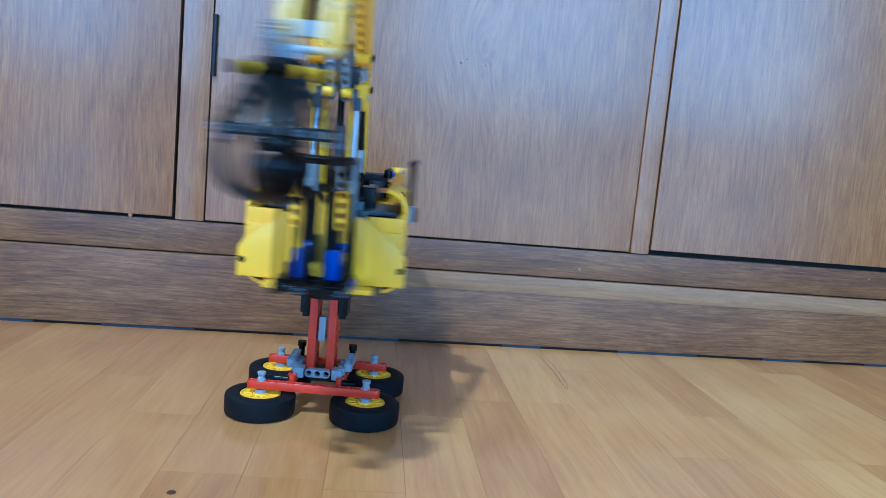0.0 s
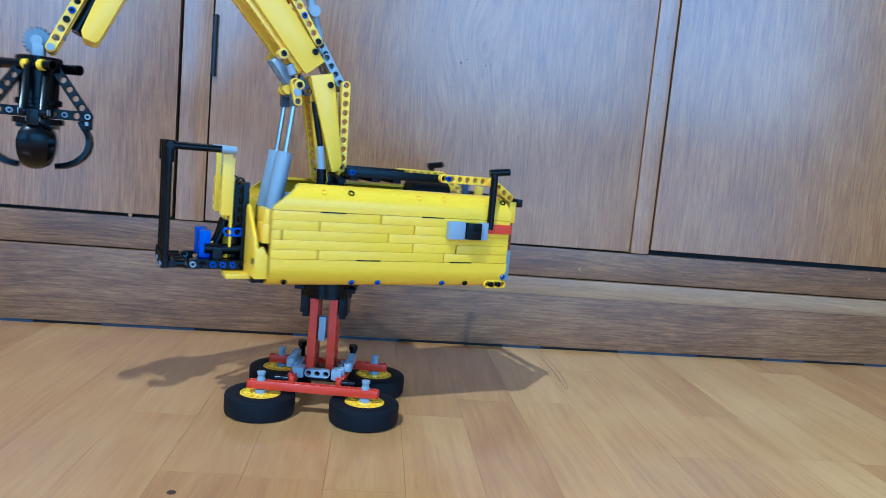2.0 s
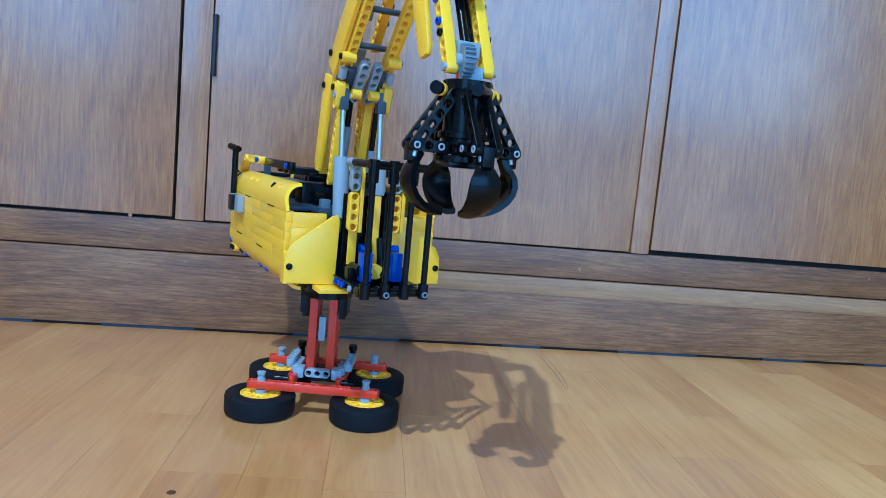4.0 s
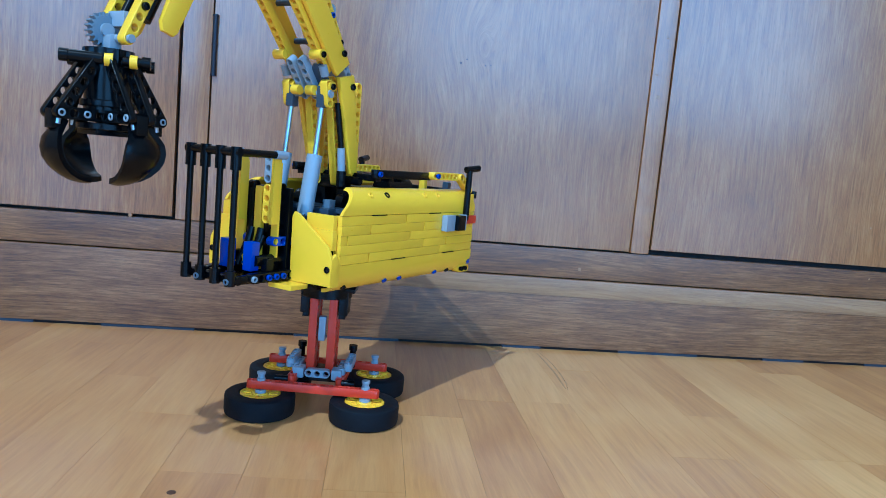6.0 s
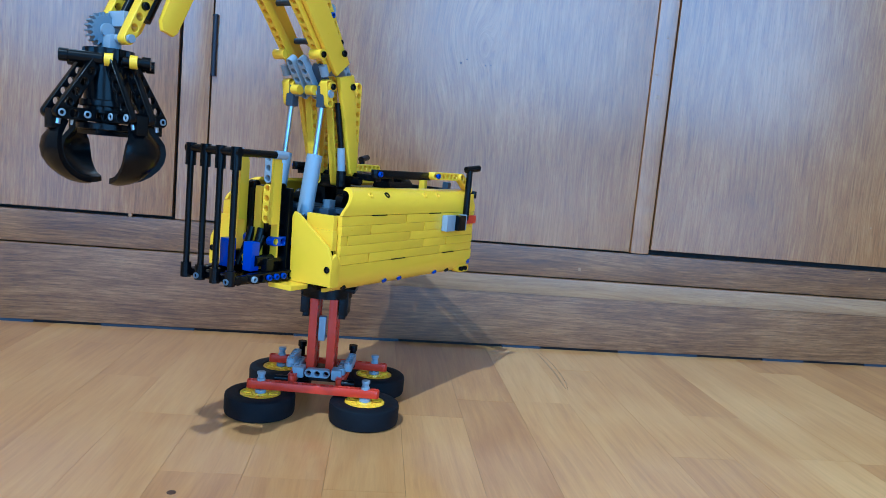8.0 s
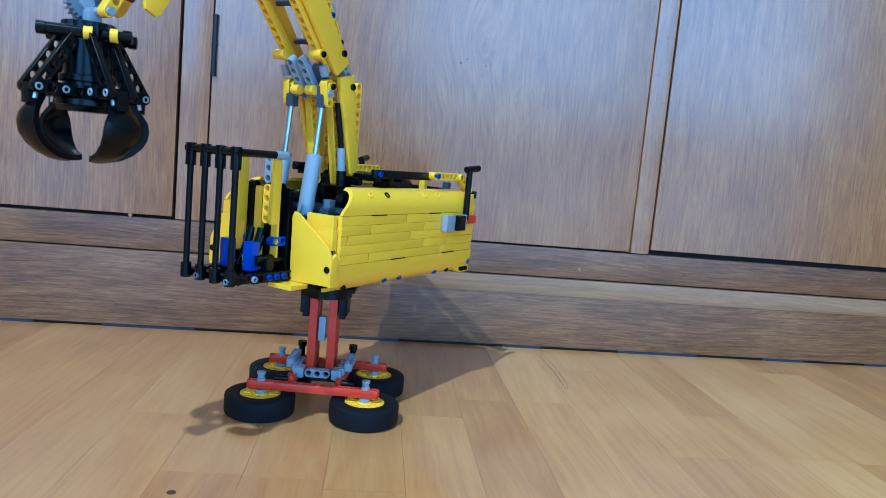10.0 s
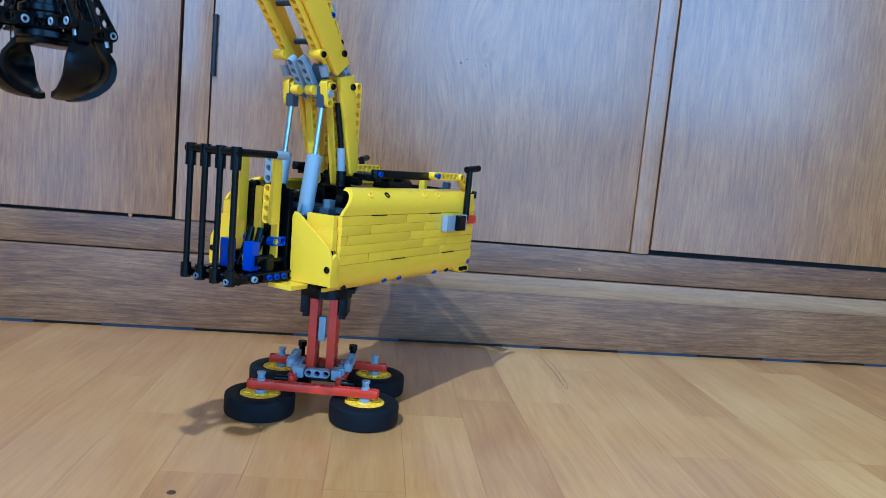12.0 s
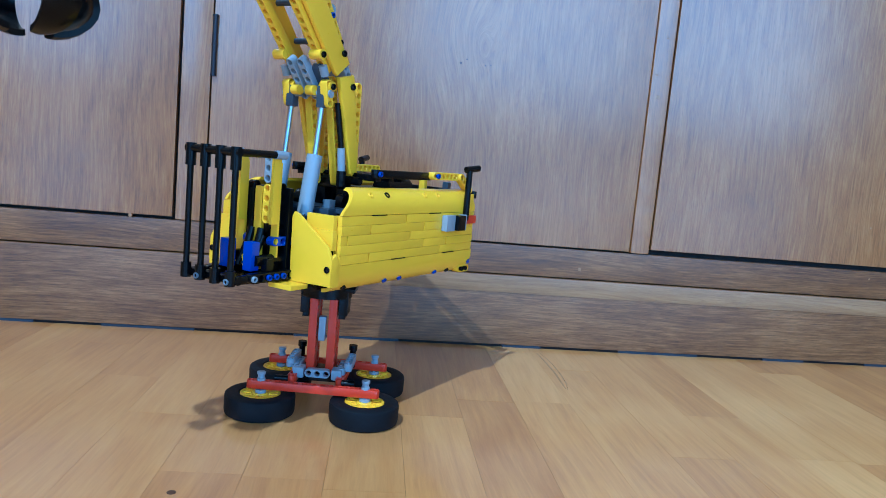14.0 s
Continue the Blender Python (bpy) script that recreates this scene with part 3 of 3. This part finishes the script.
    for y in (-18, 18):
        beam(p, 4, (103, y - 3, 181), (0, 0, 1), (1, 0, 0), YELLOW, "cab_post", label="upright yellow post with pin holes")
        beam(p, 3, (103, y - 3, 213), (0, 0, 1), (1, 0, 0), GREY, "cab_post_top")
        box("cab_post_rim", (99, y + 1.2, 177), (107, y + 4.2, 230), YELLOW, p, 0.8)
        box("cab_web", (97, y - 3.5, 150), (99.2, y + 3.5, 226), YELLOW, p)
        beam(p, 6, (91, y * 0.8, 166), (0, 0, 1), (0, 1, 0), BLACK, "seat_post")
        box("foot_block", (113, y * 0.72 - 4.5, 140), (122, y * 0.72 + 4.5, 163), BLUE, p, 1.2, "blue footing block")
        # black filler panel added to darken the inside of the cab
        box("seat_side", (91, y * 0.72 - 4, 140), (96, y * 0.72 + 4, 204), BLACK, p, 1.0)
        rod("foot_ram", (112, y * 0.4, 141), (100, y * 0.4, 166), 2.6, BLACK, p)
        box("step_plate", (104, y * 1.2 - 3, 139), (112, y * 1.2 + 3, 150), BLACK, p, 1.0)
        beam(p, 3, (84, y * 0.72 + 5, 163), (1, 0, 0), (0, 1, 0), BLUE, "foot_arm")
        rod("ram_seat", (82, y * 0.9, 148), (118, y * 0.9, 148), 4.5, BLACK, p)
        part("lever", add_rod(bmesh.new(), (108, y * 0.3, 142), (100, y * 0.3, 172), 3.2), BLACK, p)
    box("cab_spine", (96, -4, 138), (100, 4, 206), YELLOW, p, 1)
    rod("cab_knob", (102, 0, 146), (110, 0, 146), 6, YELLOW, p)
    box("cab_back", (84, -23, 131), (89, 23, 206), BLACK, p)
    box("cab_floor", (86, -20, 131), (134, 20, 134), BLACK, p)
    # lifting rams
    for y in (-17, 17):
        bm = bmesh.new()
        add_rod(bm, (62.8, y, 183), (54.6, y, 234), 6.6, seg=28)
        part("ram_barrel", bm, GREY, p, "light grey ram barrel")
        rod("ram_rod", (54.6, y, 232), (49.4, y, 279), 2.2, CHROME, p, "bright steel ram rod")
        bm = bmesh.new()
        add_box(bm, (45.2, y - 4, 274), (53.2, y + 4, 292), 1.5)
        part("ram_clevis", bm, DGREY, p)
        box("ram_foot", (58, y - 5, 172), (68, y + 5, 185), DGREY, p, 1.5)
        rod("ram_axle", (49.2, y - 9, 286), (49.2, y + 9, 286), 3.4, GREY, p)
    # lower boom
    for s in (1, -1):
        y = 17 * s
        beam(p, 11, (3.2, y, 217), (0.02, 0, 1), (0, 1, 0), YELLOW, "boom_beam", label="upright yellow boom beam with pin holes")
        beam(p, 12, (18, y * 0.7, 212), (0.19, 0, 1), (0, 1, 0), YELLOW, "boom_beam")
        out = [(5, 228), (8, 221), (14, 220), (24, 252), (37, 294), (39, 301), (19, 305.5), (15.5, 292)]
        part("boom_panel", add_plate(bmesh.new(), out, "xz", s * 20.5, s * 25.5, 1.8), YELLOW, p, "smooth tapered yellow boom panel")
        pin(p, (21, s * 25.7, 295), (0, s, 0), BLACK, 2.8)
        for x, z in ((48, 292), (63, 316)):
            rod("boom_lug", (x, s * 14, z), (x, s * 26, z), 4.4, YELLOW, p)
            pin(p, (x, s * 26, z), (0, s, 0), BLACK, 2.6)
        beam(p, 3, (48, s * 21, 278), (0.2, 0, 1), (0, 1, 0), YELLOW, "boom_lug_beam")
        rod("boom_sleeve", (53, s * 21, 300), (57, s * 21, 308), 3.6, GREY, p)
        beam(p, 6, (4, 4.2 * s, 296), (0.55, 0, 0.83), (0, 1, 0), GREY, "joint_link", label="grey joint link")
        beam(p, 4, (9, 10.5 * s, 299), (0.55, 0, 0.83), (0, 1, 0), GREY, "joint_link")
        beam(p, 5, (44, 6 * s, 286), (0.64, 0, 0.77), (0.77, 0, -0.64), GREY, "knee_link")
        beam(p, 4, (38, 13 * s, 288), (0.64, 0, 0.77), (0, 1, 0), DGREY, "knee_link")
        if s > 0:
            rod("hose", (33, s * 20, 280), (25, s * 21, 242), 2.5, BLACK, p, "black hose")
            rod("hose_fitting", (25, s * 21, 242), (22.5, s * 21, 222), 3.4, GREY, p)
            rod("hose_base", (22.5, s * 21, 222), (22, s * 21, 208), 4.2, BLACK, p)
        rod("knee_pin", (54, s * 4, 288), (54, s * 12, 288), 4.2, YELLOW, p)
        # upper boom
        d = Vector((0.635, 0, 0.772)).normalized()
        beam(p, 15, (47, s * 17, 306), Vector((0.67, 0, 0.742)), (0.742, 0, -0.67), YELLOW, "boom_beam")
        out = [(27, 314), (42, 301.5), (45, 303), (91, 356), (130, 400), (142, 416), (138, 430), (126, 428), (95, 393), (58, 353)]
        part("boom_panel", add_plate(bmesh.new(), out, "xz", s * 21.5, s * 26, 1.8), YELLOW, p, "smooth long yellow boom panel")
        beam(p, 11, (32, s * 14, 331), Vector((0.56, 0, 0.83)), (0, 1, 0), YELLOW, "boom_beam")
        pin(p, (36.5, s * 26.2, 321), (0, s, 0), BLACK, 2.8)
        for k in (0, 3, 5):
            pin(p, tuple(Vector((32, s * 18, 331)) + Vector((0.56, 0, 0.83)) * 8 * k), (0, s, 0), BLUE if k else BLACK)
    box("boom_foot", (-2, -14, 206), (14, 14, 217), BLACK, p, 1)
    rod("boom_pivot", (6, -30, 214), (6, 30, 214), 3.8, BLACK, p)
    rod("boom_cylinder", (4, 0, 222), (14, 0, 262), 4.6, GREY, p)
    rod("boom_cylinder_rod", (14, 0, 262), (22, 0, 300), 3.0, BLACK, p)
    rod("top_hose", (26, 0, 335), (38, 0, 372), 4.0, GREY, p)
    rod("top_hose_joint", (34, -8, 358), (34, 8, 358), 5.0, GREY, p)
    rod("elbow_axle", (133, -31, 418), (133, 31, 418), 4, BLACK, p)
    rod("stick_ram", (40, 0, 372), (110, 0, 440), 6, GREY, p)
    for t in (0.15, 0.45, 0.75):
        q = Vector((46, 0, 306)).lerp(Vector((128, 0, 394)), t)
        rod("boom_tie", (q.x - 10, -18, q.z + 10), (q.x - 10, 18, q.z + 10), 2.6, DGREY, p)
    return root


ELBOW = Vector((133, 0, 418))
TIP = Vector((235, 0, 297))


def stick():
    d = Vector((0.425, 0, -0.905))
    root = part("stick", add_rod(bmesh.new(), TIP - d * 130, TIP - d * 14, 3.0), BLACK, toy, "black core axle of the stick arm")
    p = root
    up = Vector((-d.z, 0, d.x))
    for s in (1, -1):
        beam(p, 18, tuple(TIP + Vector((0, 13 * s, 0))), -d, (0, 1, 0), YELLOW, "stick_beam", label="yellow beam with pin holes")
        out = [(215, 312), (213.5, 306), (205, 303.5), (202, 306), (184, 343), (128, 424), (132, 434), (144, 436), (182, 398)]
        part("stick_panel", add_plate(bmesh.new(), out, "xz", s * 16.5, s * 20.5, 1.2), YELLOW, p, "smooth yellow stick panel")
        q = TIP - d * 84 - up * 9
        r = TIP - d * 20 - up * 9
        part("stick_bar", add_rod(bmesh.new(), (q.x, 8 * s, q.z), (r.x, 8 * s, r.z), 4.0), BLACK, p)
        for k in (3, 4, 6):
            c = TIP - d * 8 * k
            pin(p, (c.x, 17 * s, c.z), (0, s, 0), BLUE if k > 3 else BLACK)
        c = TIP - d * 52 + up * 9
        beam(p, 5, (c.x, 5 * s, c.z), -d, (0, 1, 0), BLACK, "guard_beam", label="black beam with blue pins")
        for k in (0, 2):
            e = c - d * 8 * k
            pin(p, (e.x, 9 * s, e.z), (0, s, 0), BLUE)
    rod("tip_axle", (TIP.x, -19, TIP.z), (TIP.x, 19, TIP.z), 2.6, GREY, p)
    c = TIP - d * 13
    part("stick_joint", add_box(bmesh.new(), (c.x - 4, -8, c.z - 4), (c.x + 4, 8, c.z + 6), 1.5), GREY, p)
    return root


GRAB = Vector((235, -3, 0))


def grapple():
    c = GRAB
    bm = bmesh.new()
    add_rod(bm, (c.x, c.y, 240), (c.x, c.y, 288), 7, seg=20)
    add_rod(bm, (c.x, c.y, 284), (c.x, c.y, 290), 15, seg=24)
    root = part("grapple", bm, BLACK, toy, "black hanging grab with four curved claws")
    p = root
    # gear and swivel
    bm = bmesh.new()
    ring = []
    for k in range(20):
        for f, r in ((0.0, 8.8), (0.22, 8.9), (0.36, 10.9), (0.64, 10.9), (0.78, 8.9)):
            a = 2 * math.pi * (k + f) / 20
            ring.append((c.x + 2 + r * math.cos(a), 302 + r * math.sin(a)))
    add_plate(bm, ring, "xz", c.y - 7.5, c.y - 0.5, 0.3)
    part("gear", bm, MGREY, p, "grey toothed gear wheel")
    rod("gear_hub", (c.x + 2, c.y - 11, 302), (c.x + 2, c.y + 2, 302), 4.2, GREY, p)
    box("swivel", (c.x - 4, c.y - 1, 290), (c.x + 4, c.y + 8, 299), GREY, p, 1.5)
    box("swivel_core", (c.x - 3, c.y - 8, 289), (c.x + 3, c.y - 4, 297), ORANGE, p, 1.0, "orange connector")
    for a, s in ((35, 1), (35, -1)):
        u = Vector((math.cos(math.radians(a)), -math.sin(math.radians(a)), 0))
        n = Vector((-u.y, u.x, 0))
        for w in (-13, 13):
            e = c + n * w
            x0, x1 = e + u * 10 * s, e + u * 26 * s
            rod("cross_axle", (x0.x, x0.y, 283), (x1.x, x1.y, 283), 3.0, BLACK, p)
            inner = (-4.5, 0.5) if s * w > 0 else (14.0, 18.5)
            k0, k1 = e + u * inner[0] * s, e + u * inner[1] * s
            rod("axle_collar", (k0.x, k0.y, 283), (k1.x, k1.y, 283), 4.2, YELLOW, p, "yellow collar")
            k0, k1 = e + u * 21 * s, e + u * 26 * s
            rod("axle_end", (k0.x, k0.y, 283), (k1.x, k1.y, 283), 4.0, BLACK, p)
            if s * w > 0:
                k0, k1 = e + u * 1.5 * s, e + u * 20 * s
                rod("axle_sleeve", (k0.x, k0.y, 283), (k1.x, k1.y, 283), 3.8, BLACK, p)
    rod("motor_drum", (c.x, c.y, 250), (c.x, c.y, 281), 14, BLACK, p, "dark motor drum", 32)
    for z, r in ((256, 16.5), (241.5, 18)):
        bm = bmesh.new()
        add_lathe(bm, [(6, z - 2.2), (r - 0.6, z - 2.2), (r, z - 1.6), (r, z + 1.6), (r - 0.6, z + 2.2), (6, z + 2.2)], 36)
        bmesh.ops.translate(bm, verts=bm.verts, vec=(c.x, c.y, 0))
        part("ring", bm, BLACK, p)
    box("base_plate", (c.x - 13, c.y - 13, 236), (c.x + 13, c.y + 13, 240), BLACK, p, 1.0)
    for a in (5, 95):
        m = Matrix.Translation(c) @ Matrix.Rotation(math.radians(a + 45), 4, "Z")
        bm = bmesh.new()
        add_box(bm, (-14, -9, 279), (14, 9, 290), 2)
        bmesh.ops.transform(bm, matrix=m, verts=bm.verts)
        part("top_block", bm, BLACK, p)
        for w in (-5, 5):
            q = m @ Vector((w, -9, 275))
            pin(p, tuple(q), m.to_3x3() @ Vector((0, -1, 0)), BLUE, 2.8, 2.0)
    for ang in (5, 95, 185, 275):
        m = Matrix.Translation(c) @ Matrix.Rotation(math.radians(ang), 4, "Z")
        r3 = m.to_3x3()
        side = r3 @ Vector((0, 1, 0))
        for w in (-6.5, 6.5):
            foot = m @ Vector((34.5, w, 248))
            beam(p, 6, tuple(foot), r3 @ Vector((-0.56, 0, 0.83)), side, BLACK, "arm_beam", 4.5)
            beam(p, 4, tuple(foot), r3 @ Vector((-1, 0, 0)), side, BLACK, "arm_beam", 4.5)
            for r in (34.5, 18.5):
                q = m @ Vector((r, w * 1.3, 248))
                pin(p, tuple(q), side * (1 if w > 0 else -1), GREY, 2.3, 1.3)
        bm = bmesh.new()
        add_rod(bm, (34.5, -9, 248), (34.5, 9, 248), 2.5)
        add_rod(bm, (18.5, -9, 248), (18.5, 9, 248), 2.5)
        add_box(bm, (31, -4, 238), (38, 4, 250), 1.2)
        bmesh.ops.transform(bm, matrix=m, verts=bm.verts)
        part("arm_axle", bm, BLACK, p)
        for w in (-3.2, 3.2):
            q = m @ Vector((34, w, 241))
            r = m @ Vector((33, w, 246))
            rod("claw_spring", tuple(q), tuple(r), 1.7, CHROME, p, "bright metal pin at the claw")
        # claw: a curved tapering shovel
        bm = bmesh.new()
        path = [(33, 245, 3.6), (35.5, 240.5, 4.2), (38.5, 236.5, 6.2), (40.5, 232, 8.6), (41, 226, 9.8), (39.6, 220, 9.8), (36, 214.5, 9.2), (30, 209.5, 8.2), (24, 206.5, 7.0), (18, 205, 5.8), (13.5, 204.6, 4.8)]
        rows = []
        nseg = 10
        for k, (r, z, hw) in enumerate(path):
            r, z, hw = r * 0.91, z + 1.5 * (245 - z) / 40, hw * 1.06
            a, b = path[max(0, k - 1)], path[min(len(path) - 1, k + 1)]
            t = Vector((b[0] - a[0], b[1] - a[1])).normalized()
            nx, nz = -t.y, t.x
            if nx * (24 - r) + nz * (232 - z) > 0:
                nx, nz = -nx, -nz
            ring, back = [], []
            for i in range(nseg + 1):
                f = -1 + 2 * i / nseg
                sag = (1 - f * f) * hw * 0.20
                ring.append((r + nx * sag, f * hw, z + nz * sag))
                back.append((r + nx * (sag - 3.6), f * hw * 0.9, z + nz * (sag - 3.6)))
            rows.append([bm.verts.new(v) for v in ring + back[::-1]])
        for ra, rb in zip(rows, rows[1:]):
            for i in range(len(ra)):
                j = (i + 1) % len(ra)
                bm.faces.new((ra[i], ra[j], rb[j], rb[i]))
        bm.faces.new(rows[0])
        bm.faces.new(rows[-1][::-1])
        bmesh.ops.transform(bm, matrix=m, verts=bm.verts)
        part("claw", bm, BLACK, p, "glossy black curved claw")
    return root


# ---- floor ----
LEAN = math.atan(0.053)
STRIP, FIRST = 59.4, 134.0
JOINTS = {-5: -55, -1: -24, 0: 28, 1: 34, 3: -91, 4: 20, 5: -80}  # end joints of some strips


STREAK = mat("brown_beech_figure", (0.40, 0.215, 0.075), 0.28, vary=0.25, grain=90, coat=0.3)
STREAKS = [(((272, 216), (272, 170), (271, 130), (268, 96), (266, 70)), 1.3), (((277, 216), (279, 170), (277, 128), (273, 92), (267, 66)), 0.9)]


def floor():
    """Strip parquet: the boards near the toy are pieces of their own, the rest of the room is one sheet of strips."""
    ob = tagged(part("floor", add_box(bmesh.new(), (-2350, -3050, -40), (2750, 408, -5), 0), GAPM), "beech strip parquet floor with a satin varnish", "floor", kind="structure")
    rng = random.Random(11)
    shapes = {}
    far = bmesh.new()
    turn = Matrix.Rotation(-LEAN, 4, "Z")
    count = 0
    for k in range(-42, 46):
        x = FIRST + (k + 0.5) * STRIP
        y = JOINTS[k] - 3360 if k in JOINTS else -3400 + rng.uniform(0, 380)
        while y < 322:
            n = 420 if k in JOINTS else rng.choice((300, 360, 420, 480))
            y1 = min(y + n, 330)
            if y1 < -2850:
                y = y1 + 0.01
                continue
            y = max(y, -2990)
            length = y1 - y
            near = -420 < x < 900 and y1 > -330
            if length > 25:
                if near and count < 290:
                    # strips left of k = -1 get the browner tone with the dimming in it
                    key = (round(length), k < -1)
                    if key not in shapes:
                        bm = bmesh.new()
                        add_box(bm, (-STRIP / 2 + 0.08, -length / 2 + 0.08, -5), (STRIP / 2 - 0.08, length / 2 - 0.08, 0), 0)
                        shapes[key] = mesh_of(bm, "strip", False)
                        shapes[key].materials.append(BEECH_DIM_BROWN if k < -1 else BEECH)
                    s = new("strip", shapes[key])
                    s.parent = ob
                    s.matrix_basis = turn @ Matrix.Translation(Vector((x, (y + y1) / 2, rng.uniform(-0.05, 0.05))) * MM)
                    count += 1
                else:
                    add_box(far, (x - STRIP / 2 + 0.08, y + 0.08, -5), (x + STRIP / 2 - 0.08, y1 - 0.08, 0), 0)
            y = y1 + 0.01
    f = part("strip", far, BEECH_FAR, ob, "", False)
    f.matrix_basis = turn
    tagged(f, "further parquet strips", kind="stuff")
    bm = bmesh.new()
    add_lathe(bm, [(0.1, 0.05), (3.2, 0.05), (3.0, 0.35), (0.1, 0.45)], 14)
    for pts, wide in STREAKS:
        line = bmesh.new()
        rows = []
        for i, (x, y) in enumerate(pts):
            w = wide * (0.35 + 0.65 * math.sin(math.pi * (i + 0.5) / len(pts)))
            rows.append([line.verts.new((x - w, y, 0.08)), line.verts.new((x, y, 0.16)), line.verts.new((x + w, y, 0.08))])
        for a, b in zip(rows, rows[1:]):
            for i in (0, 1):
                line.faces.new((a[i], a[i + 1], b[i + 1], b[i]))
        part("figure_streak", line, STREAK, ob, "brown figure streak in the beech")
    kn = part("knot", bm, KNOT, ob, "small dark knot in the parquet")
    kn.location = (-0.096, -0.1936, 0)
    return ob


room()
cabinet()
UNDER = undercarriage()
UPPER = superstructure()
STICK = stick()
GRAPPLE = grapple()
floor()

# seconds and the slewing angle of the upper works, in degrees
SLEW = [(0.0, 264.5), (0.1, 247.5), (0.2, 229.5), (0.3, 214), (0.4, 201.5), (0.5, 190.3), (0.6, 183.5), (0.7, 170.5), (0.8, 155.5), (0.9, 146.5), (1.0, 146.5),
        (1.1, 148), (1.2, 148), (1.3, 148.5), (1.4, 152.2), (1.5, 155.2), (1.6, 160.2), (1.7, 172), (1.8, 184.5), (1.9, 191.5), (2.0, 198), (2.1, 207), (2.2, 223.5), (2.3, 239.5),
        (2.4, 250), (2.5, 250.3), (2.6, 248), (2.7, 250.5), (2.8, 251), (2.9, 249.5), (3.0, 261.0), (3.1, 268.5), (3.2, 275.3),
        (3.4, 281), (3.7, 287), (4.0, 289), (4.3, 284), (4.6, 269), (4.9, 247), (5.1, 235), (5.25, 231.6), (14.0, 231.6)]
# seconds and the lift of the stick, in degrees
LIFT = [(0.0, 0), (8.2, 0), (8.8, 0.5), (9.3, 2.4), (9.8, 5.6), (10.3, 9.4), (10.5, 11), (11.0, 15), (11.5, 19), (12.0, 23), (12.5, 27), (13.0, 30.4), (13.5, 33.6), (14.0, 36.5)]


# seconds, the side play of the stick and grab in degrees, the grab's own swing outwards and sideways in millimetres, and its twist in degrees
PLAY = [(0.0, 0, 0, -10, -8), (0.5, 0, 2, 0, -8), (0.9, -8, 0, 0, -8), (1.2, -8, 0, 0, -8), (1.4, -7, 0, 0, -8), (1.5, -5, 0, 0, -8), (1.8, 0, 0, 0, -8), (2.0, 0, 8, 0, -8),
        (2.5, 8, 0, 8, -4), (2.7, 0, 0, 0, -8), (3.0, 0, 0, 8, -8), (3.2, 0, 0, 6, -8), (5.3, 0, 0, 0, -8), (14.0, 0, 0, 0, -8)]


# seconds and the sway of the upper works on the stand, in millimetres
SWAY = [(0.0, 0, 0), (0.5, 0, 0), (0.9, 2.5, -2.5), (1.4, 2.5, -2.5), (1.8, 0, 0), (14.0, 0, 0)]


def between(rows, t):
    for (a, p), (b, q) in zip(rows, rows[1:]):
        if a <= t <= b:
            return p + (q - p) * (t - a) / (b - a)
    return rows[-1][1]


def play(t, k):
    return between([(r[0], r[k]) for r in PLAY], t)


def motions():
    times = sorted({t for t, _ in SLEW} | {t for t, _ in LIFT} | {r[0] for r in PLAY + SWAY})
    turn = {t: pose(between([r[:2] for r in SWAY], t) * MM, between([r[::2] for r in SWAY], t) * MM, 0, 0, 0, between(SLEW, t)) for t in times}
    walk(UPPER, [(t, turn[t]) for t in times if t <= 5.25 or t == 14.0])
    arm, grab = [], []
    for t in times:
        lift = Matrix.Rotation(-radians(between(LIFT, t)), 4, "Y")
        e = ELBOW * MM
        swing = Matrix.Translation(e) @ lift @ Matrix.Translation(-e)
        aside = pose(0, 0, 0, 0, 0, play(t, 1))
        arm.append((t, turn[t] @ aside @ swing))
        tip = TIP * MM
        c = GRAB * MM
        twist = Matrix.Translation(c) @ pose(play(t, 2) * MM, play(t, 3) * MM, 0, 0, 0, play(t, 4)) @ Matrix.Translation(-c)
        grab.append((t, turn[t] @ aside @ Matrix.Translation(swing @ tip - tip) @ twist))
    walk(STICK, arm)
    walk(GRAPPLE, grab)
    walk(UNDER, [(t, pose(-0.0027, 0, 0, 0, 0, a)) for t, a in ((0.0, -7.6), (0.6, -7.6), (0.9, -8.2), (1.9, -8.2), (2.3, -7.6), (3.2, -7.7), (5.2, -8.1), (14.0, -8.1))])


motions()
